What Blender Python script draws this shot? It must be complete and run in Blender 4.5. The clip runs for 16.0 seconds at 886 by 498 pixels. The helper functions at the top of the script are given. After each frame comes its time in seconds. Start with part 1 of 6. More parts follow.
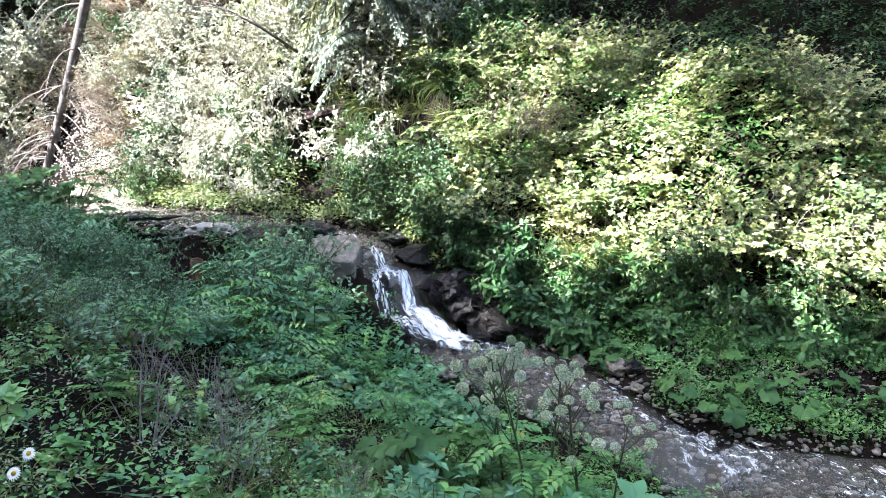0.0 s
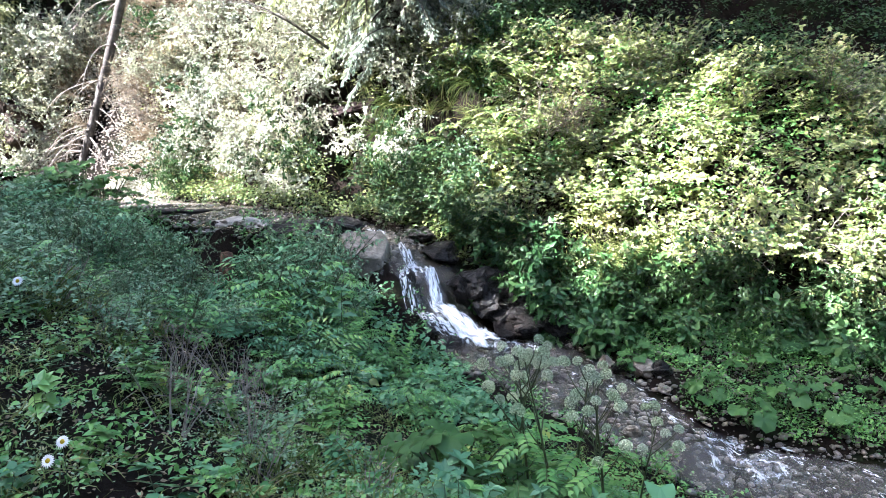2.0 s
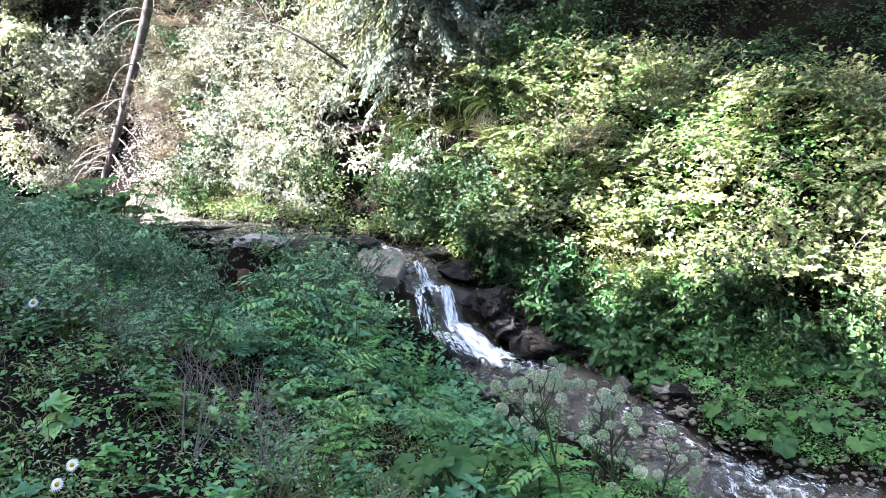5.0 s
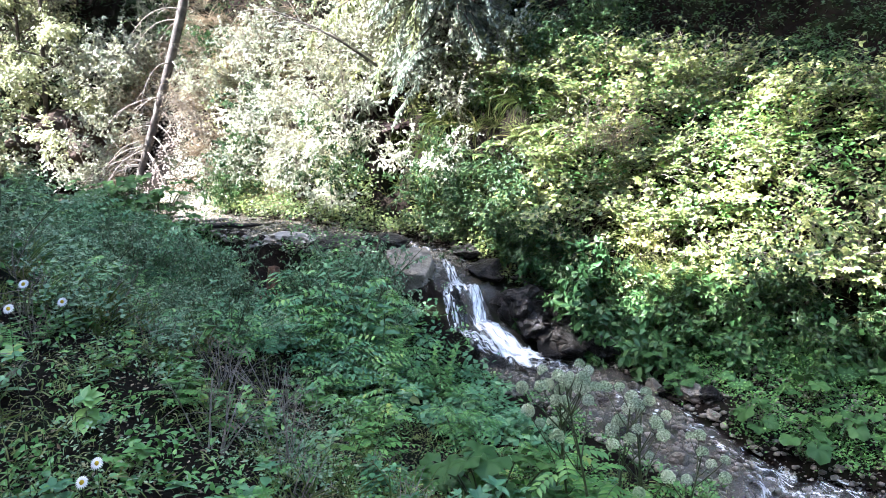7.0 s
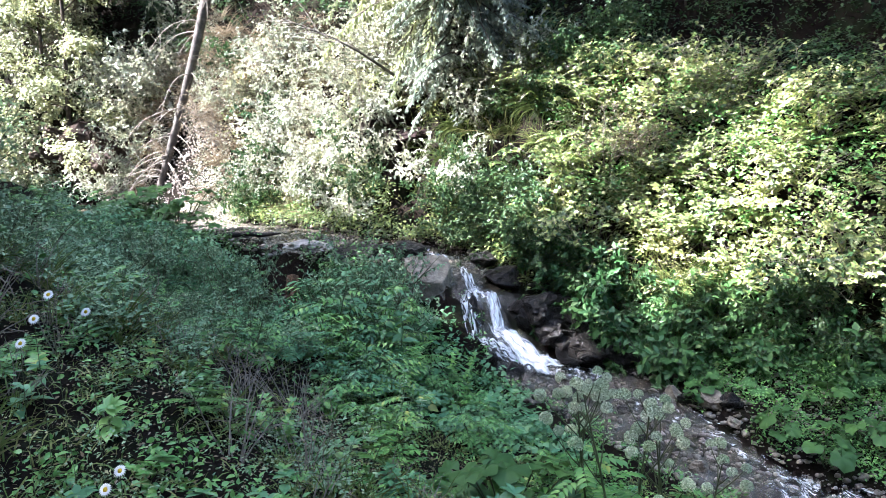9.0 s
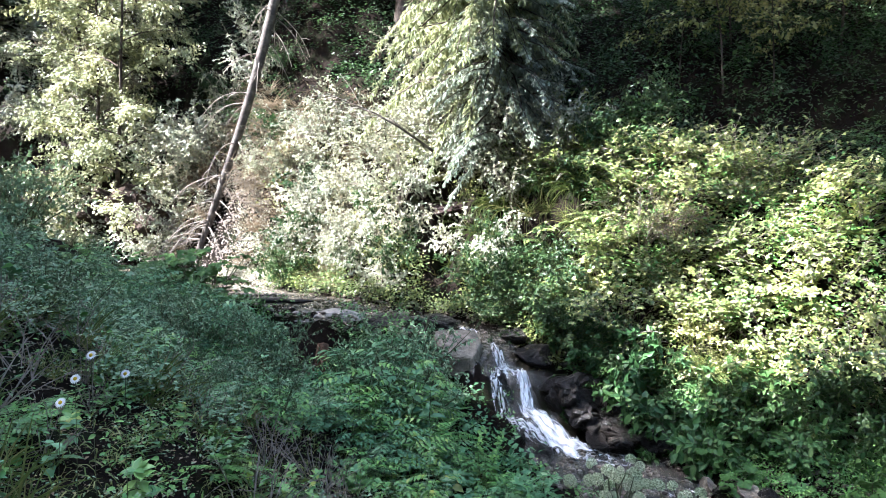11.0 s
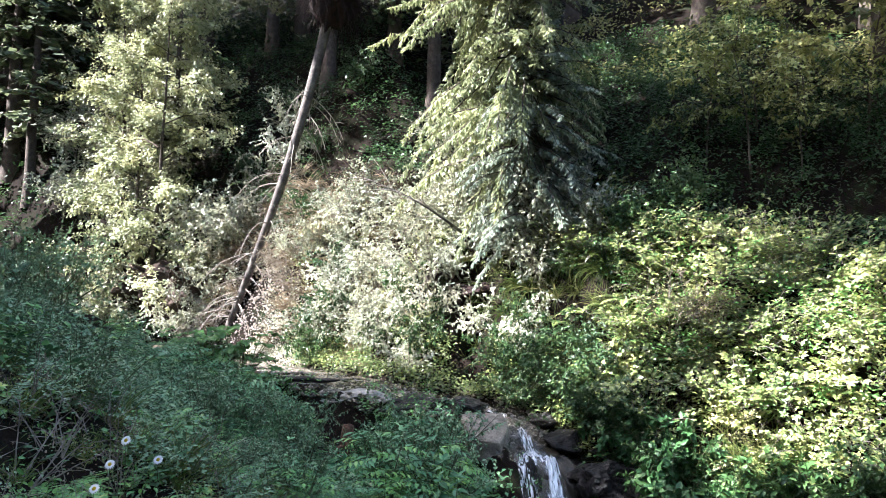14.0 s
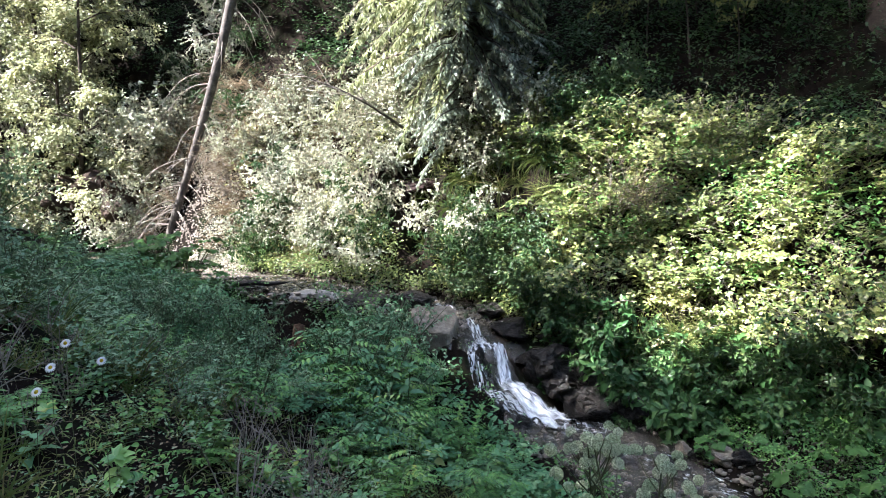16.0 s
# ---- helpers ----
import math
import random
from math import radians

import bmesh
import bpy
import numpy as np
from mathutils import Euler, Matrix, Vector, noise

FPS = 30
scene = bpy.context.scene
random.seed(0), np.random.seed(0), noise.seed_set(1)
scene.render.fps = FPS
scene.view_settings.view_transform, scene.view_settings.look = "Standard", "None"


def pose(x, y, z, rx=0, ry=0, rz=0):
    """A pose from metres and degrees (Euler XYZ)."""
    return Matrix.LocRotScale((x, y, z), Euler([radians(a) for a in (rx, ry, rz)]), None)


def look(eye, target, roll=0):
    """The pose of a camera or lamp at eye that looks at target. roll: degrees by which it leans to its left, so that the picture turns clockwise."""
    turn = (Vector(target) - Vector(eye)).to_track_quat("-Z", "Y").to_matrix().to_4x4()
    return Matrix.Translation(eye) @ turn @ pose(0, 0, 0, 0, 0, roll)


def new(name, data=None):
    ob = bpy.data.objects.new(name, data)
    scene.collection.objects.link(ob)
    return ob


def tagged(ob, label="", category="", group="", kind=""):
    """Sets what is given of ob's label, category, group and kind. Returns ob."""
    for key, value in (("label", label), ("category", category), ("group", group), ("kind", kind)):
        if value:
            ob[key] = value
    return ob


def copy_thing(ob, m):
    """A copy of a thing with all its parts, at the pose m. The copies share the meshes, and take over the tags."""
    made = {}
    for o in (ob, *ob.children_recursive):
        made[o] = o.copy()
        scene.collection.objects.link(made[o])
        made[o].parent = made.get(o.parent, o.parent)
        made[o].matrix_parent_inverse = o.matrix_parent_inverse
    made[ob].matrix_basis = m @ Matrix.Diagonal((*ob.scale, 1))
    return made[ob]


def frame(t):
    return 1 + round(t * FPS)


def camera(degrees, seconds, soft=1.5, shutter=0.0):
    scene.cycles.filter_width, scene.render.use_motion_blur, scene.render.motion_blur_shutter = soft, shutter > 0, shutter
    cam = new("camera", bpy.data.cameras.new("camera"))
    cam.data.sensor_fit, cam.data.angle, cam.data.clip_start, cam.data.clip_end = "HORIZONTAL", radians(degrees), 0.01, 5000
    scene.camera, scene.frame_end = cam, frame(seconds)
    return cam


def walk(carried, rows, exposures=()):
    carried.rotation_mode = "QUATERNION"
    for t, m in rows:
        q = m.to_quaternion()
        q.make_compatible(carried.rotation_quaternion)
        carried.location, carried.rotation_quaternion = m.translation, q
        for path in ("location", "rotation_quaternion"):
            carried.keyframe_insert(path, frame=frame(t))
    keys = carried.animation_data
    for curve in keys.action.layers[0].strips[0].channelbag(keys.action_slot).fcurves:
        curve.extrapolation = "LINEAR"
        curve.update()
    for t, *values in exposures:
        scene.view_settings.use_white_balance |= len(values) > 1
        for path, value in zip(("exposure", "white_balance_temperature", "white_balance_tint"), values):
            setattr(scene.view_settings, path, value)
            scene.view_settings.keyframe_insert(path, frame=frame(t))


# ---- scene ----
cam = camera(63.46, 16.0, soft=0.5)
PATH = [
    (0.0, look((0.000, -0.000, 1.600), (-0.000, 9.833, -0.218), -2.19)),
    (0.5, look((-0.004, 0.001, 1.601), (-0.153, 9.836, -0.199), -1.91)),
    (1.0, look((-0.000, 0.001, 1.602), (-0.235, 9.836, -0.189), -2.02)),
    (1.5, look((0.002, -0.002, 1.601), (-0.216, 9.840, -0.157), -1.44)),
    (2.0, look((-0.008, 0.010, 1.599), (-0.386, 9.831, -0.246), -1.77)),
    (2.5, look((-0.001, 0.010, 1.603), (-0.368, 9.827, -0.266), -1.83)),
    (3.0, look((-0.004, 0.014, 1.600), (-0.345, 9.836, -0.249), -1.80)),
    (3.5, look((-0.003, 0.012, 1.608), (-0.349, 9.847, -0.170), -1.70)),
    (4.0, look((-0.004, 0.008, 1.603), (-0.405, 9.854, -0.097), -2.04)),
    (4.2, look((0.000, 0.005, 1.607), (-0.438, 9.848, -0.107), -1.95)),
    (6.3, look((0.038, 0.046, 1.648), (-0.738, 9.921, 0.270), -1.71)),
    (6.5, look((0.041, 0.045, 1.644), (-0.737, 9.901, 0.145), -1.79)),
    (7.0, look((0.046, 0.042, 1.645), (-0.992, 9.854, 0.015), -1.63)),
    (7.5, look((0.046, 0.046, 1.635), (-1.098, 9.845, -0.003), -1.78)),
    (8.0, look((0.055, 0.036, 1.639), (-1.213, 9.818, -0.010), -2.51)),
    (10.3, look((0.047, 0.021, 1.666), (-1.332, 9.874, 0.650), -1.23)),
    (10.5, look((0.044, 0.021, 1.661), (-1.387, 9.876, 0.758), -1.08)),
    (11.0, look((0.031, -0.003, 1.676), (-1.675, 9.837, 1.176), -0.02)),
    (11.5, look((0.031, -0.029, 1.699), (-1.869, 9.788, 1.773), 0.95)),
    (12.0, look((0.027, -0.051, 1.719), (-2.000, 9.727, 2.251), 1.04)),
    (12.5, look((0.015, -0.055, 1.737), (-2.046, 9.675, 2.774), 0.89)),
    (13.0, look((0.002, -0.066, 1.748), (-2.091, 9.623, 3.065), 1.14)),
    (13.5, look((-0.006, -0.065, 1.743), (-2.186, 9.645, 2.724), 1.05)),
    (14.0, look((0.012, -0.051, 1.726), (-2.064, 9.714, 2.310), 0.67)),
    (14.5, look((0.001, -0.039, 1.705), (-1.809, 9.795, 1.776), 0.07)),
    (15.0, look((0.009, -0.015, 1.685), (-1.665, 9.836, 1.293), -0.47)),
    (15.5, look((0.012, -0.002, 1.670), (-1.434, 9.868, 0.977), -1.37)),
    (16.0, look((0.015, -0.003, 1.667), (-1.320, 9.873, 0.842), -1.71)),
]
walk(cam, PATH, [(0.0, 3.77, 5900, 14), (8.0, 3.77, 5900, 14), (10.5, 3.5, 5950, 14), (12.5, 3.62, 6050, 14), (13.0, 3.43, 6050, 14), (14.0, 3.35, 6050, 14), (16.0, 3.15, 6200, 13)])

# ---------------------------------------------------------------- sky and sun
SUN_AZ, SUN_EL = 105.0, 45.0          # degrees to the left of +y, degrees up
sun_dir = Vector((-math.sin(radians(SUN_AZ)) * math.cos(radians(SUN_EL)),
                  math.cos(radians(SUN_AZ)) * math.cos(radians(SUN_EL)), math.sin(radians(SUN_EL))))
world = bpy.data.worlds.new("sky")
scene.world = world
world.use_nodes = True
wn = world.node_tree.nodes
sky = wn.new("ShaderNodeTexSky")
sky.sky_type, sky.sun_disc = "NISHITA", False
sky.dust_density, sky.ozone_density = 3.0, 0.5
sky.sun_elevation, sky.sun_rotation = radians(SUN_EL), radians(-SUN_AZ)
wn["Background"].inputs["Strength"].default_value = 0.112
world.node_tree.links.new(sky.outputs["Color"], wn["Background"].inputs["Color"])
sun_data = bpy.data.lights.new("sun", "SUN")
sun_data.energy, sun_data.angle, sun_data.color = 4.8, radians(0.55), (1.0, 0.965, 0.95)
sun = new("sun", sun_data)
sun.matrix_world = look(sun_dir * 60, (0, 0, 0))

# ---------------------------------------------------------------- materials


def material(name, rough=0.6, spec=0.5, metal=0.0):
    m = bpy.data.materials.new(name)
    m.use_nodes = True
    b = m.node_tree.nodes["Principled BSDF"]
    b.inputs["Roughness"].default_value = rough
    b.inputs["Specular IOR Level"].default_value = spec
    b.inputs["Metallic"].default_value = metal
    return m, m.node_tree.nodes, m.node_tree.links, b


def ramp(nodes, stops):
    r = nodes.new("ShaderNodeValToRGB")
    while len(r.color_ramp.elements) < len(stops):
        r.color_ramp.elements.new(0.5)
    for e, (p, c) in zip(r.color_ramp.elements, stops):
        e.position, e.color = p, (*c, 1)
    return r


def noise_node(nodes, links, scale, detail=4.0, rough=0.6, object_space=True):
    t = nodes.new("ShaderNodeTexNoise")
    t.inputs["Scale"].default_value = scale
    t.inputs["Detail"].default_value = detail
    t.inputs["Roughness"].default_value = rough
    c = nodes.new("ShaderNodeTexCoord") if object_space else nodes.new("ShaderNodeNewGeometry")
    links.new(c.outputs["Object" if object_space else "Position"], t.inputs["Vector"])
    return t


def leaf_material(name, stops, through_gain=1.5, rough=0.42, translucent=0.22, spec=0.22):
    """Leaves: colour by leaf and by plant, light shines through them."""
    m, n, l, b = material(name, rough, spec)
    geo, info = n.new("ShaderNodeNewGeometry"), n.new("ShaderNodeObjectInfo")
    add = n.new("ShaderNodeMath")
    add.operation = "MULTIPLY_ADD"
    add.inputs[1].default_value = 0.42
    l.new(info.outputs["Random"], add.inputs[0])
    mul = n.new("ShaderNodeMath")
    mul.operation = "MULTIPLY"
    mul.inputs[1].default_value = 0.58
    l.new(geo.outputs["Random Per Island"], mul.inputs[0])
    l.new(mul.outputs[0], add.inputs[2])
    r = ramp(n, stops)
    l.new(add.outputs[0], r.inputs["Fac"])
    patch = noise_node(n, l, 1.3, 2.0, 0.5, False)
    pr = ramp(n, [(0.3, (0.7, 0.74, 0.72)), (0.7, (1.18, 1.12, 1.0))])
    l.new(patch.outputs["Fac"], pr.inputs["Fac"])
    mix = n.new("ShaderNodeMix")
    mix.data_type, mix.blend_type = "RGBA", "MULTIPLY"
    mix.inputs[0].default_value = 1.0
    l.new(r.outputs["Color"], mix.inputs[6])
    l.new(pr.outputs["Color"], mix.inputs[7])
    l.new(mix.outputs[2], b.inputs["Base Color"])
    tr = n.new("ShaderNodeBsdfTranslucent")
    hue = n.new("ShaderNodeHueSaturation")
    hue.inputs["Value"].default_value = through_gain
    hue.inputs["Hue"].default_value = 0.485
    l.new(mix.outputs[2], hue.inputs["Color"])
    l.new(hue.outputs["Color"], tr.inputs["Color"])
    sh = n.new("ShaderNodeMixShader")
    sh.inputs[0].default_value = translucent
    l.new(b.outputs[0], sh.inputs[1])
    l.new(tr.outputs[0], sh.inputs[2])
    l.new(sh.outputs[0], n["Material Output"].inputs["Surface"])
    return m


def rough_material(name, stops, scale, rough=0.85, bump=0.4, fine=40.0, spec=0.4, world_space=False):
    """Rock, soil, bark: two scales of noise in the colour and in the relief."""
    m, n, l, b = material(name, rough, spec)
    a = noise_node(n, l, scale, 6.0, 0.65, not world_space)
    r = ramp(n, stops)
    l.new(a.outputs["Fac"], r.inputs["Fac"])
    f = noise_node(n, l, fine, 5.0, 0.7, not world_space)
    fr = ramp(n, [(0.3, (0.6, 0.6, 0.6)), (0.7, (1.3, 1.3, 1.3))])
    l.new(f.outputs["Fac"], fr.inputs["Fac"])
    mix = n.new("ShaderNodeMix")
    mix.data_type, mix.blend_type = "RGBA", "MULTIPLY"
    mix.inputs[0].default_value = 0.8
    l.new(r.outputs["Color"], mix.inputs[6])
    l.new(fr.outputs["Color"], mix.inputs[7])
    l.new(mix.outputs[2], b.inputs["Base Color"])
    bp = n.new("ShaderNodeBump")
    bp.inputs["Strength"].default_value = bump
    bp.inputs["Distance"].default_value = 0.03
    l.new(f.outputs["Fac"], bp.inputs["Height"])
    l.new(bp.outputs["Normal"], b.inputs["Normal"])
    return m


# soil painted darker than its own tone for the shade between plants
M_SOIL = rough_material("shaded_forest_soil", [(0.3, (0.005, 0.004, 0.003)), (0.5, (0.011, 0.008, 0.006)), (0.62, (0.01, 0.014, 0.006)), (0.8, (0.03, 0.023, 0.016))], 1.6, 1.0, 0.8, 30.0, 0.05, True)
M_ROCK = rough_material("grey_rock", [(0.3, (0.15, 0.14, 0.125)), (0.55, (0.3, 0.28, 0.25)), (0.75, (0.42, 0.39, 0.35))], 3.0, 0.75, 0.5, 35.0)
M_BOULDER = rough_material("brown_grey_rock", [(0.3, (0.11, 0.09, 0.066)), (0.5, (0.21, 0.18, 0.135)), (0.75, (0.36, 0.32, 0.25))], 6.0, 0.8, 1.0, 17.0)
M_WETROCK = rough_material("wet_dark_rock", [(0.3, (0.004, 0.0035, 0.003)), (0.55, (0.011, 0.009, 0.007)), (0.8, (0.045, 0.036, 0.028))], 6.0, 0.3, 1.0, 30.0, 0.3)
M_PEBBLE = rough_material("wet_pebbles", [(0.3, (0.07, 0.057, 0.042)), (0.5, (0.17, 0.145, 0.112)), (0.75, (0.36, 0.325, 0.27))], 2.5, 0.4, 0.4, 60.0, 0.5)
# rubble colour lightened to imitate the overexposed sunny slope
M_SCREE = rough_material("pale_rubble", [(0.3, (0.22, 0.18, 0.15)), (0.55, (0.38, 0.33, 0.29)), (0.8, (0.5, 0.46, 0.42))], 2.0, 0.9, 0.5, 25.0, 0.3)
M_EARTH = rough_material("bare_earth", [(0.3, (0.02, 0.014, 0.011)), (0.55, (0.055, 0.038, 0.028)), (0.8, (0.12, 0.09, 0.068))], 2.0, 0.95, 0.9, 18.0, 0.2)
M_BARK = rough_material("spruce_bark", [(0.3, (0.035, 0.027, 0.022)), (0.6, (0.085, 0.068, 0.055)), (0.8, (0.15, 0.125, 0.1))], 5.0, 0.95, 0.9, 30.0, 0.2)
M_DEADBARK = rough_material("dead_grey_bark", [(0.3, (0.04, 0.034, 0.03)), (0.5, (0.075, 0.065, 0.056)), (0.72, (0.17, 0.155, 0.135))], 4.0, 0.85, 0.6, 28.0, 0.3)
M_TWIG = rough_material("dry_twig", [(0.3, (0.12, 0.10, 0.08)), (0.7, (0.32, 0.28, 0.24))], 6.0, 0.9, 0.3, 40.0, 0.3)
M_STEM = rough_material("green_stem", [(0.3, (0.03, 0.05, 0.015)), (0.7, (0.09, 0.10, 0.04))], 8.0, 0.6, 0.2, 60.0)
M_STUMP = rough_material("rotten_wood", [(0.3, (0.05, 0.03, 0.02)), (0.55, (0.13, 0.075, 0.045)), (0.8, (0.24, 0.15, 0.09))], 7.0, 0.95, 0.9, 30.0, 0.2)
# root brown darkened to put the shade on the root plate into its colour
M_SHADED_ROOT = rough_material("roots", [(0.3, (0.007, 0.004, 0.004)), (0.7, (0.03, 0.017, 0.014))], 5.0, 0.95, 0.8, 25.0, 0.2)

G_HERB = leaf_material("herb_leaf", [(0.0, (0.035, 0.12, 0.03)), (0.45, (0.09, 0.24, 0.06)), (0.85, (0.2, 0.37, 0.1)), (1.0, (0.38, 0.38, 0.08))], 1.2, rough=0.38, translucent=0.1, spec=0.4)
G_FINE = leaf_material("fine_leaf", [(0.0, (0.07, 0.15, 0.085)), (0.5, (0.165, 0.275, 0.155)), (0.88, (0.29, 0.39, 0.24)), (1.0, (0.34, 0.28, 0.13))], 1.2, rough=0.45, translucent=0.1)
# the palest stops paint sun glare onto some of the leaves
G_BANK = leaf_material("bank_leaf", [(0.0, (0.035, 0.08, 0.028)), (0.42, (0.145, 0.2, 0.062)), (0.72, (0.34, 0.37, 0.14)), (0.93, (0.56, 0.54, 0.31)), (1.0, (0.42, 0.26, 0.13))], rough=0.32, translucent=0.2, spec=0.5)
# silvery leaf tones lightened to stand in for overexposed sun
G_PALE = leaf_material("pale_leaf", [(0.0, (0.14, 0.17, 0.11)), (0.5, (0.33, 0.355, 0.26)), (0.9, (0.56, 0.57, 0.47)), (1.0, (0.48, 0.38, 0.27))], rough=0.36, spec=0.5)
G_TEAL = leaf_material("blue_green_leaf", [(0.0, (0.036, 0.12, 0.055)), (0.5, (0.1, 0.24, 0.115)), (0.88, (0.21, 0.37, 0.19)), (1.0, (0.34, 0.36, 0.11))], 1.2, rough=0.4, translucent=0.1)
# darker leaf green that paints the lower bank's shade onto its bushes
G_BANK_SHADE = leaf_material("bank_shade_leaf", [(0.0, (0.022, 0.07, 0.026)), (0.5, (0.06, 0.145, 0.05)), (0.9, (0.13, 0.23, 0.08)), (1.0, (0.3, 0.3, 0.09))], rough=0.4, translucent=0.12)
# leaf green darkened to stand in for deep shade in wood and bank
G_DEEP_SHADE = leaf_material("deep_shade_leaf", [(0.0, (0.014, 0.042, 0.016)), (0.6, (0.04, 0.085, 0.03)), (1.0, (0.1, 0.15, 0.055))], rough=0.4)
G_TREE = leaf_material("broad_leaf", [(0.0, (0.12, 0.15, 0.075)), (0.5, (0.27, 0.3, 0.165)), (1.0, (0.46, 0.47, 0.3))], through_gain=1.4)
# yellow-green brightened to stand in for sun dapples on leaves in the wood
G_YELLOW = leaf_material("yellow_leaf", [(0.0, (0.09, 0.125, 0.045)), (0.5, (0.24, 0.27, 0.1)), (1.0, (0.45, 0.43, 0.2))], through_gain=1.5)
G_BUTTER = leaf_material("butterbur_leaf", [(0.0, (0.035, 0.095, 0.03)), (0.6, (0.06, 0.14, 0.04)), (1.0, (0.09, 0.18, 0.05))], rough=0.5)
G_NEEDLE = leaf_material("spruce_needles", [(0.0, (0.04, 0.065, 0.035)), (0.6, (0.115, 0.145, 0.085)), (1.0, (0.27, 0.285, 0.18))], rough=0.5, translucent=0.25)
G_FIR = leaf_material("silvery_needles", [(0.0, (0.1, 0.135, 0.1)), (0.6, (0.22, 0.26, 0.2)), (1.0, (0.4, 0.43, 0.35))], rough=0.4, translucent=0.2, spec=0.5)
# lighter copy of the spruce needle colours, with the tree's sunlight painted in
G_SUN_TONED = leaf_material("sun_toned_needles", [(0.0, (0.08, 0.105, 0.05)), (0.6, (0.19, 0.225, 0.115)), (1.0, (0.4, 0.42, 0.26))], rough=0.45, translucent=0.25)
G_GRASS = leaf_material("grass_blade", [(0.0, (0.06, 0.11, 0.03)), (0.55, (0.12, 0.17, 0.05)), (0.8, (0.22, 0.23, 0.09)), (1.0, (0.36, 0.3, 0.16))], rough=0.5)
G_DRY = leaf_material("dry_plant", [(0.0, (0.10, 0.075, 0.05)), (0.5, (0.22, 0.17, 0.115)), (1.0, (0.4, 0.34, 0.26))], rough=0.8, translucent=0.2)
G_UMBEL = leaf_material("umbel_floret", [(0.0, (0.24, 0.34, 0.2)), (0.6, (0.48, 0.56, 0.41)), (1.0, (0.76, 0.78, 0.68))], rough=0.7, translucent=0.2)
G_PETAL = leaf_material("white_petal", [(0.0, (0.7, 0.7, 0.72)), (1.0, (0.82, 0.82, 0.84))], through_gain=1.0, rough=0.6)
G_DISC = leaf_material("yellow_disc", [(0.0, (0.5, 0.36, 0.03)), (1.0, (0.6, 0.42, 0.04))], through_gain=1.0, rough=0.8, translucent=0.05)


def water_material():
    m, n, l, b = material("stream_water", 0.08, 0.5)
    a = noise_node(n, l, 5.0, 4.0, 0.6, False)
    r = ramp(n, [(0.35, (0.13, 0.11, 0.08)), (0.6, (0.25, 0.22, 0.175)), (0.75, (0.44, 0.4, 0.34))])
    l.new(a.outputs["Fac"], r.inputs["Fac"])
    l.new(r.outputs["Color"], b.inputs["Base Color"])
    w = noise_node(n, l, 9.0, 5.0, 0.6, False)
    bp = n.new("ShaderNodeBump")
    bp.inputs["Strength"].default_value, bp.inputs["Distance"].default_value = 0.9, 0.05
    l.new(w.outputs["Fac"], bp.inputs["Height"])
    l.new(bp.outputs["Normal"], b.inputs["Normal"])
    glass = n.new("ShaderNodeBsdfTransparent")
    glass.inputs["Color"].default_value = (0.85, 0.88, 0.88, 1)
    mix = n.new("ShaderNodeMixShader")
    mix.inputs[0].default_value = 0.6
    l.new(b.outputs[0], mix.inputs[1])
    l.new(glass.outputs[0], mix.inputs[2])
    l.new(mix.outputs[0], n["Material Output"].inputs["Surface"])
    return m


def foam_material(name, across, down, lo, hi):
    """White water: streaks that run down the flow, with gaps between them, thinning out towards the rim."""
    m, n, l, b = material(name, 0.5, 0.4)
    b.inputs["Base Color"].default_value = (0.9, 0.92, 0.9, 1)
    uv = n.new("ShaderNodeUVMap")
    mp = n.new("ShaderNodeMapping")
    mp.inputs["Scale"].default_value = (across, down, 1)
    l.new(uv.outputs[0], mp.inputs["Vector"])
    t = n.new("ShaderNodeTexNoise")
    t.inputs["Scale"].default_value, t.inputs["Detail"].default_value, t.inputs["Roughness"].default_value = 1.0, 6.0, 0.7
    t.inputs["Distortion"].default_value = 0.6
    l.new(mp.outputs[0], t.inputs["Vector"])
    sep = n.new("ShaderNodeSeparateXYZ")
    l.new(uv.outputs[0], sep.inputs[0])
    mask = None
    for axis in ("X", "Y"):
        d = n.new("ShaderNodeMath")
        d.operation = "SUBTRACT"
        l.new(sep.outputs[axis], d.inputs[0])
        d.inputs[1].default_value = 0.5
        a = n.new("ShaderNodeMath")
        a.operation = "ABSOLUTE"
        l.new(d.outputs[0], a.inputs[0])
        p = n.new("ShaderNodeMath")
        p.operation = "POWER"
        l.new(a.outputs[0], p.inputs[0])
        p.inputs[1].default_value = 3.0 if axis == "X" else 5.0
        q = n.new("ShaderNodeMath")
        q.operation = "MULTIPLY"
        l.new(p.outputs[0], q.inputs[0])
        q.inputs[1].default_value = 2.2 if axis == "X" else 9.0
        if mask:
            s = n.new("ShaderNodeMath")
            l.new(mask.outputs[0], s.inputs[0])
            l.new(q.outputs[0], s.inputs[1])
            mask = s
        else:
            mask = q
    sub = n.new("ShaderNodeMath")
    sub.operation = "SUBTRACT"
    l.new(t.outputs["Fac"], sub.inputs[0])
    l.new(mask.outputs[0], sub.inputs[1])
    r = ramp(n, [(lo, (0, 0, 0)), (hi, (1, 1, 1))])
    l.new(sub.outputs[0], r.inputs["Fac"])
    l.new(r.outputs["Color"], b.inputs["Alpha"])
    bp = n.new("ShaderNodeBump")
    bp.inputs["Strength"].default_value, bp.inputs["Distance"].default_value = 0.8, 0.04
    l.new(t.outputs["Fac"], bp.inputs["Height"])
    l.new(bp.outputs["Normal"], b.inputs["Normal"])
    return m


M_WATER = water_material()
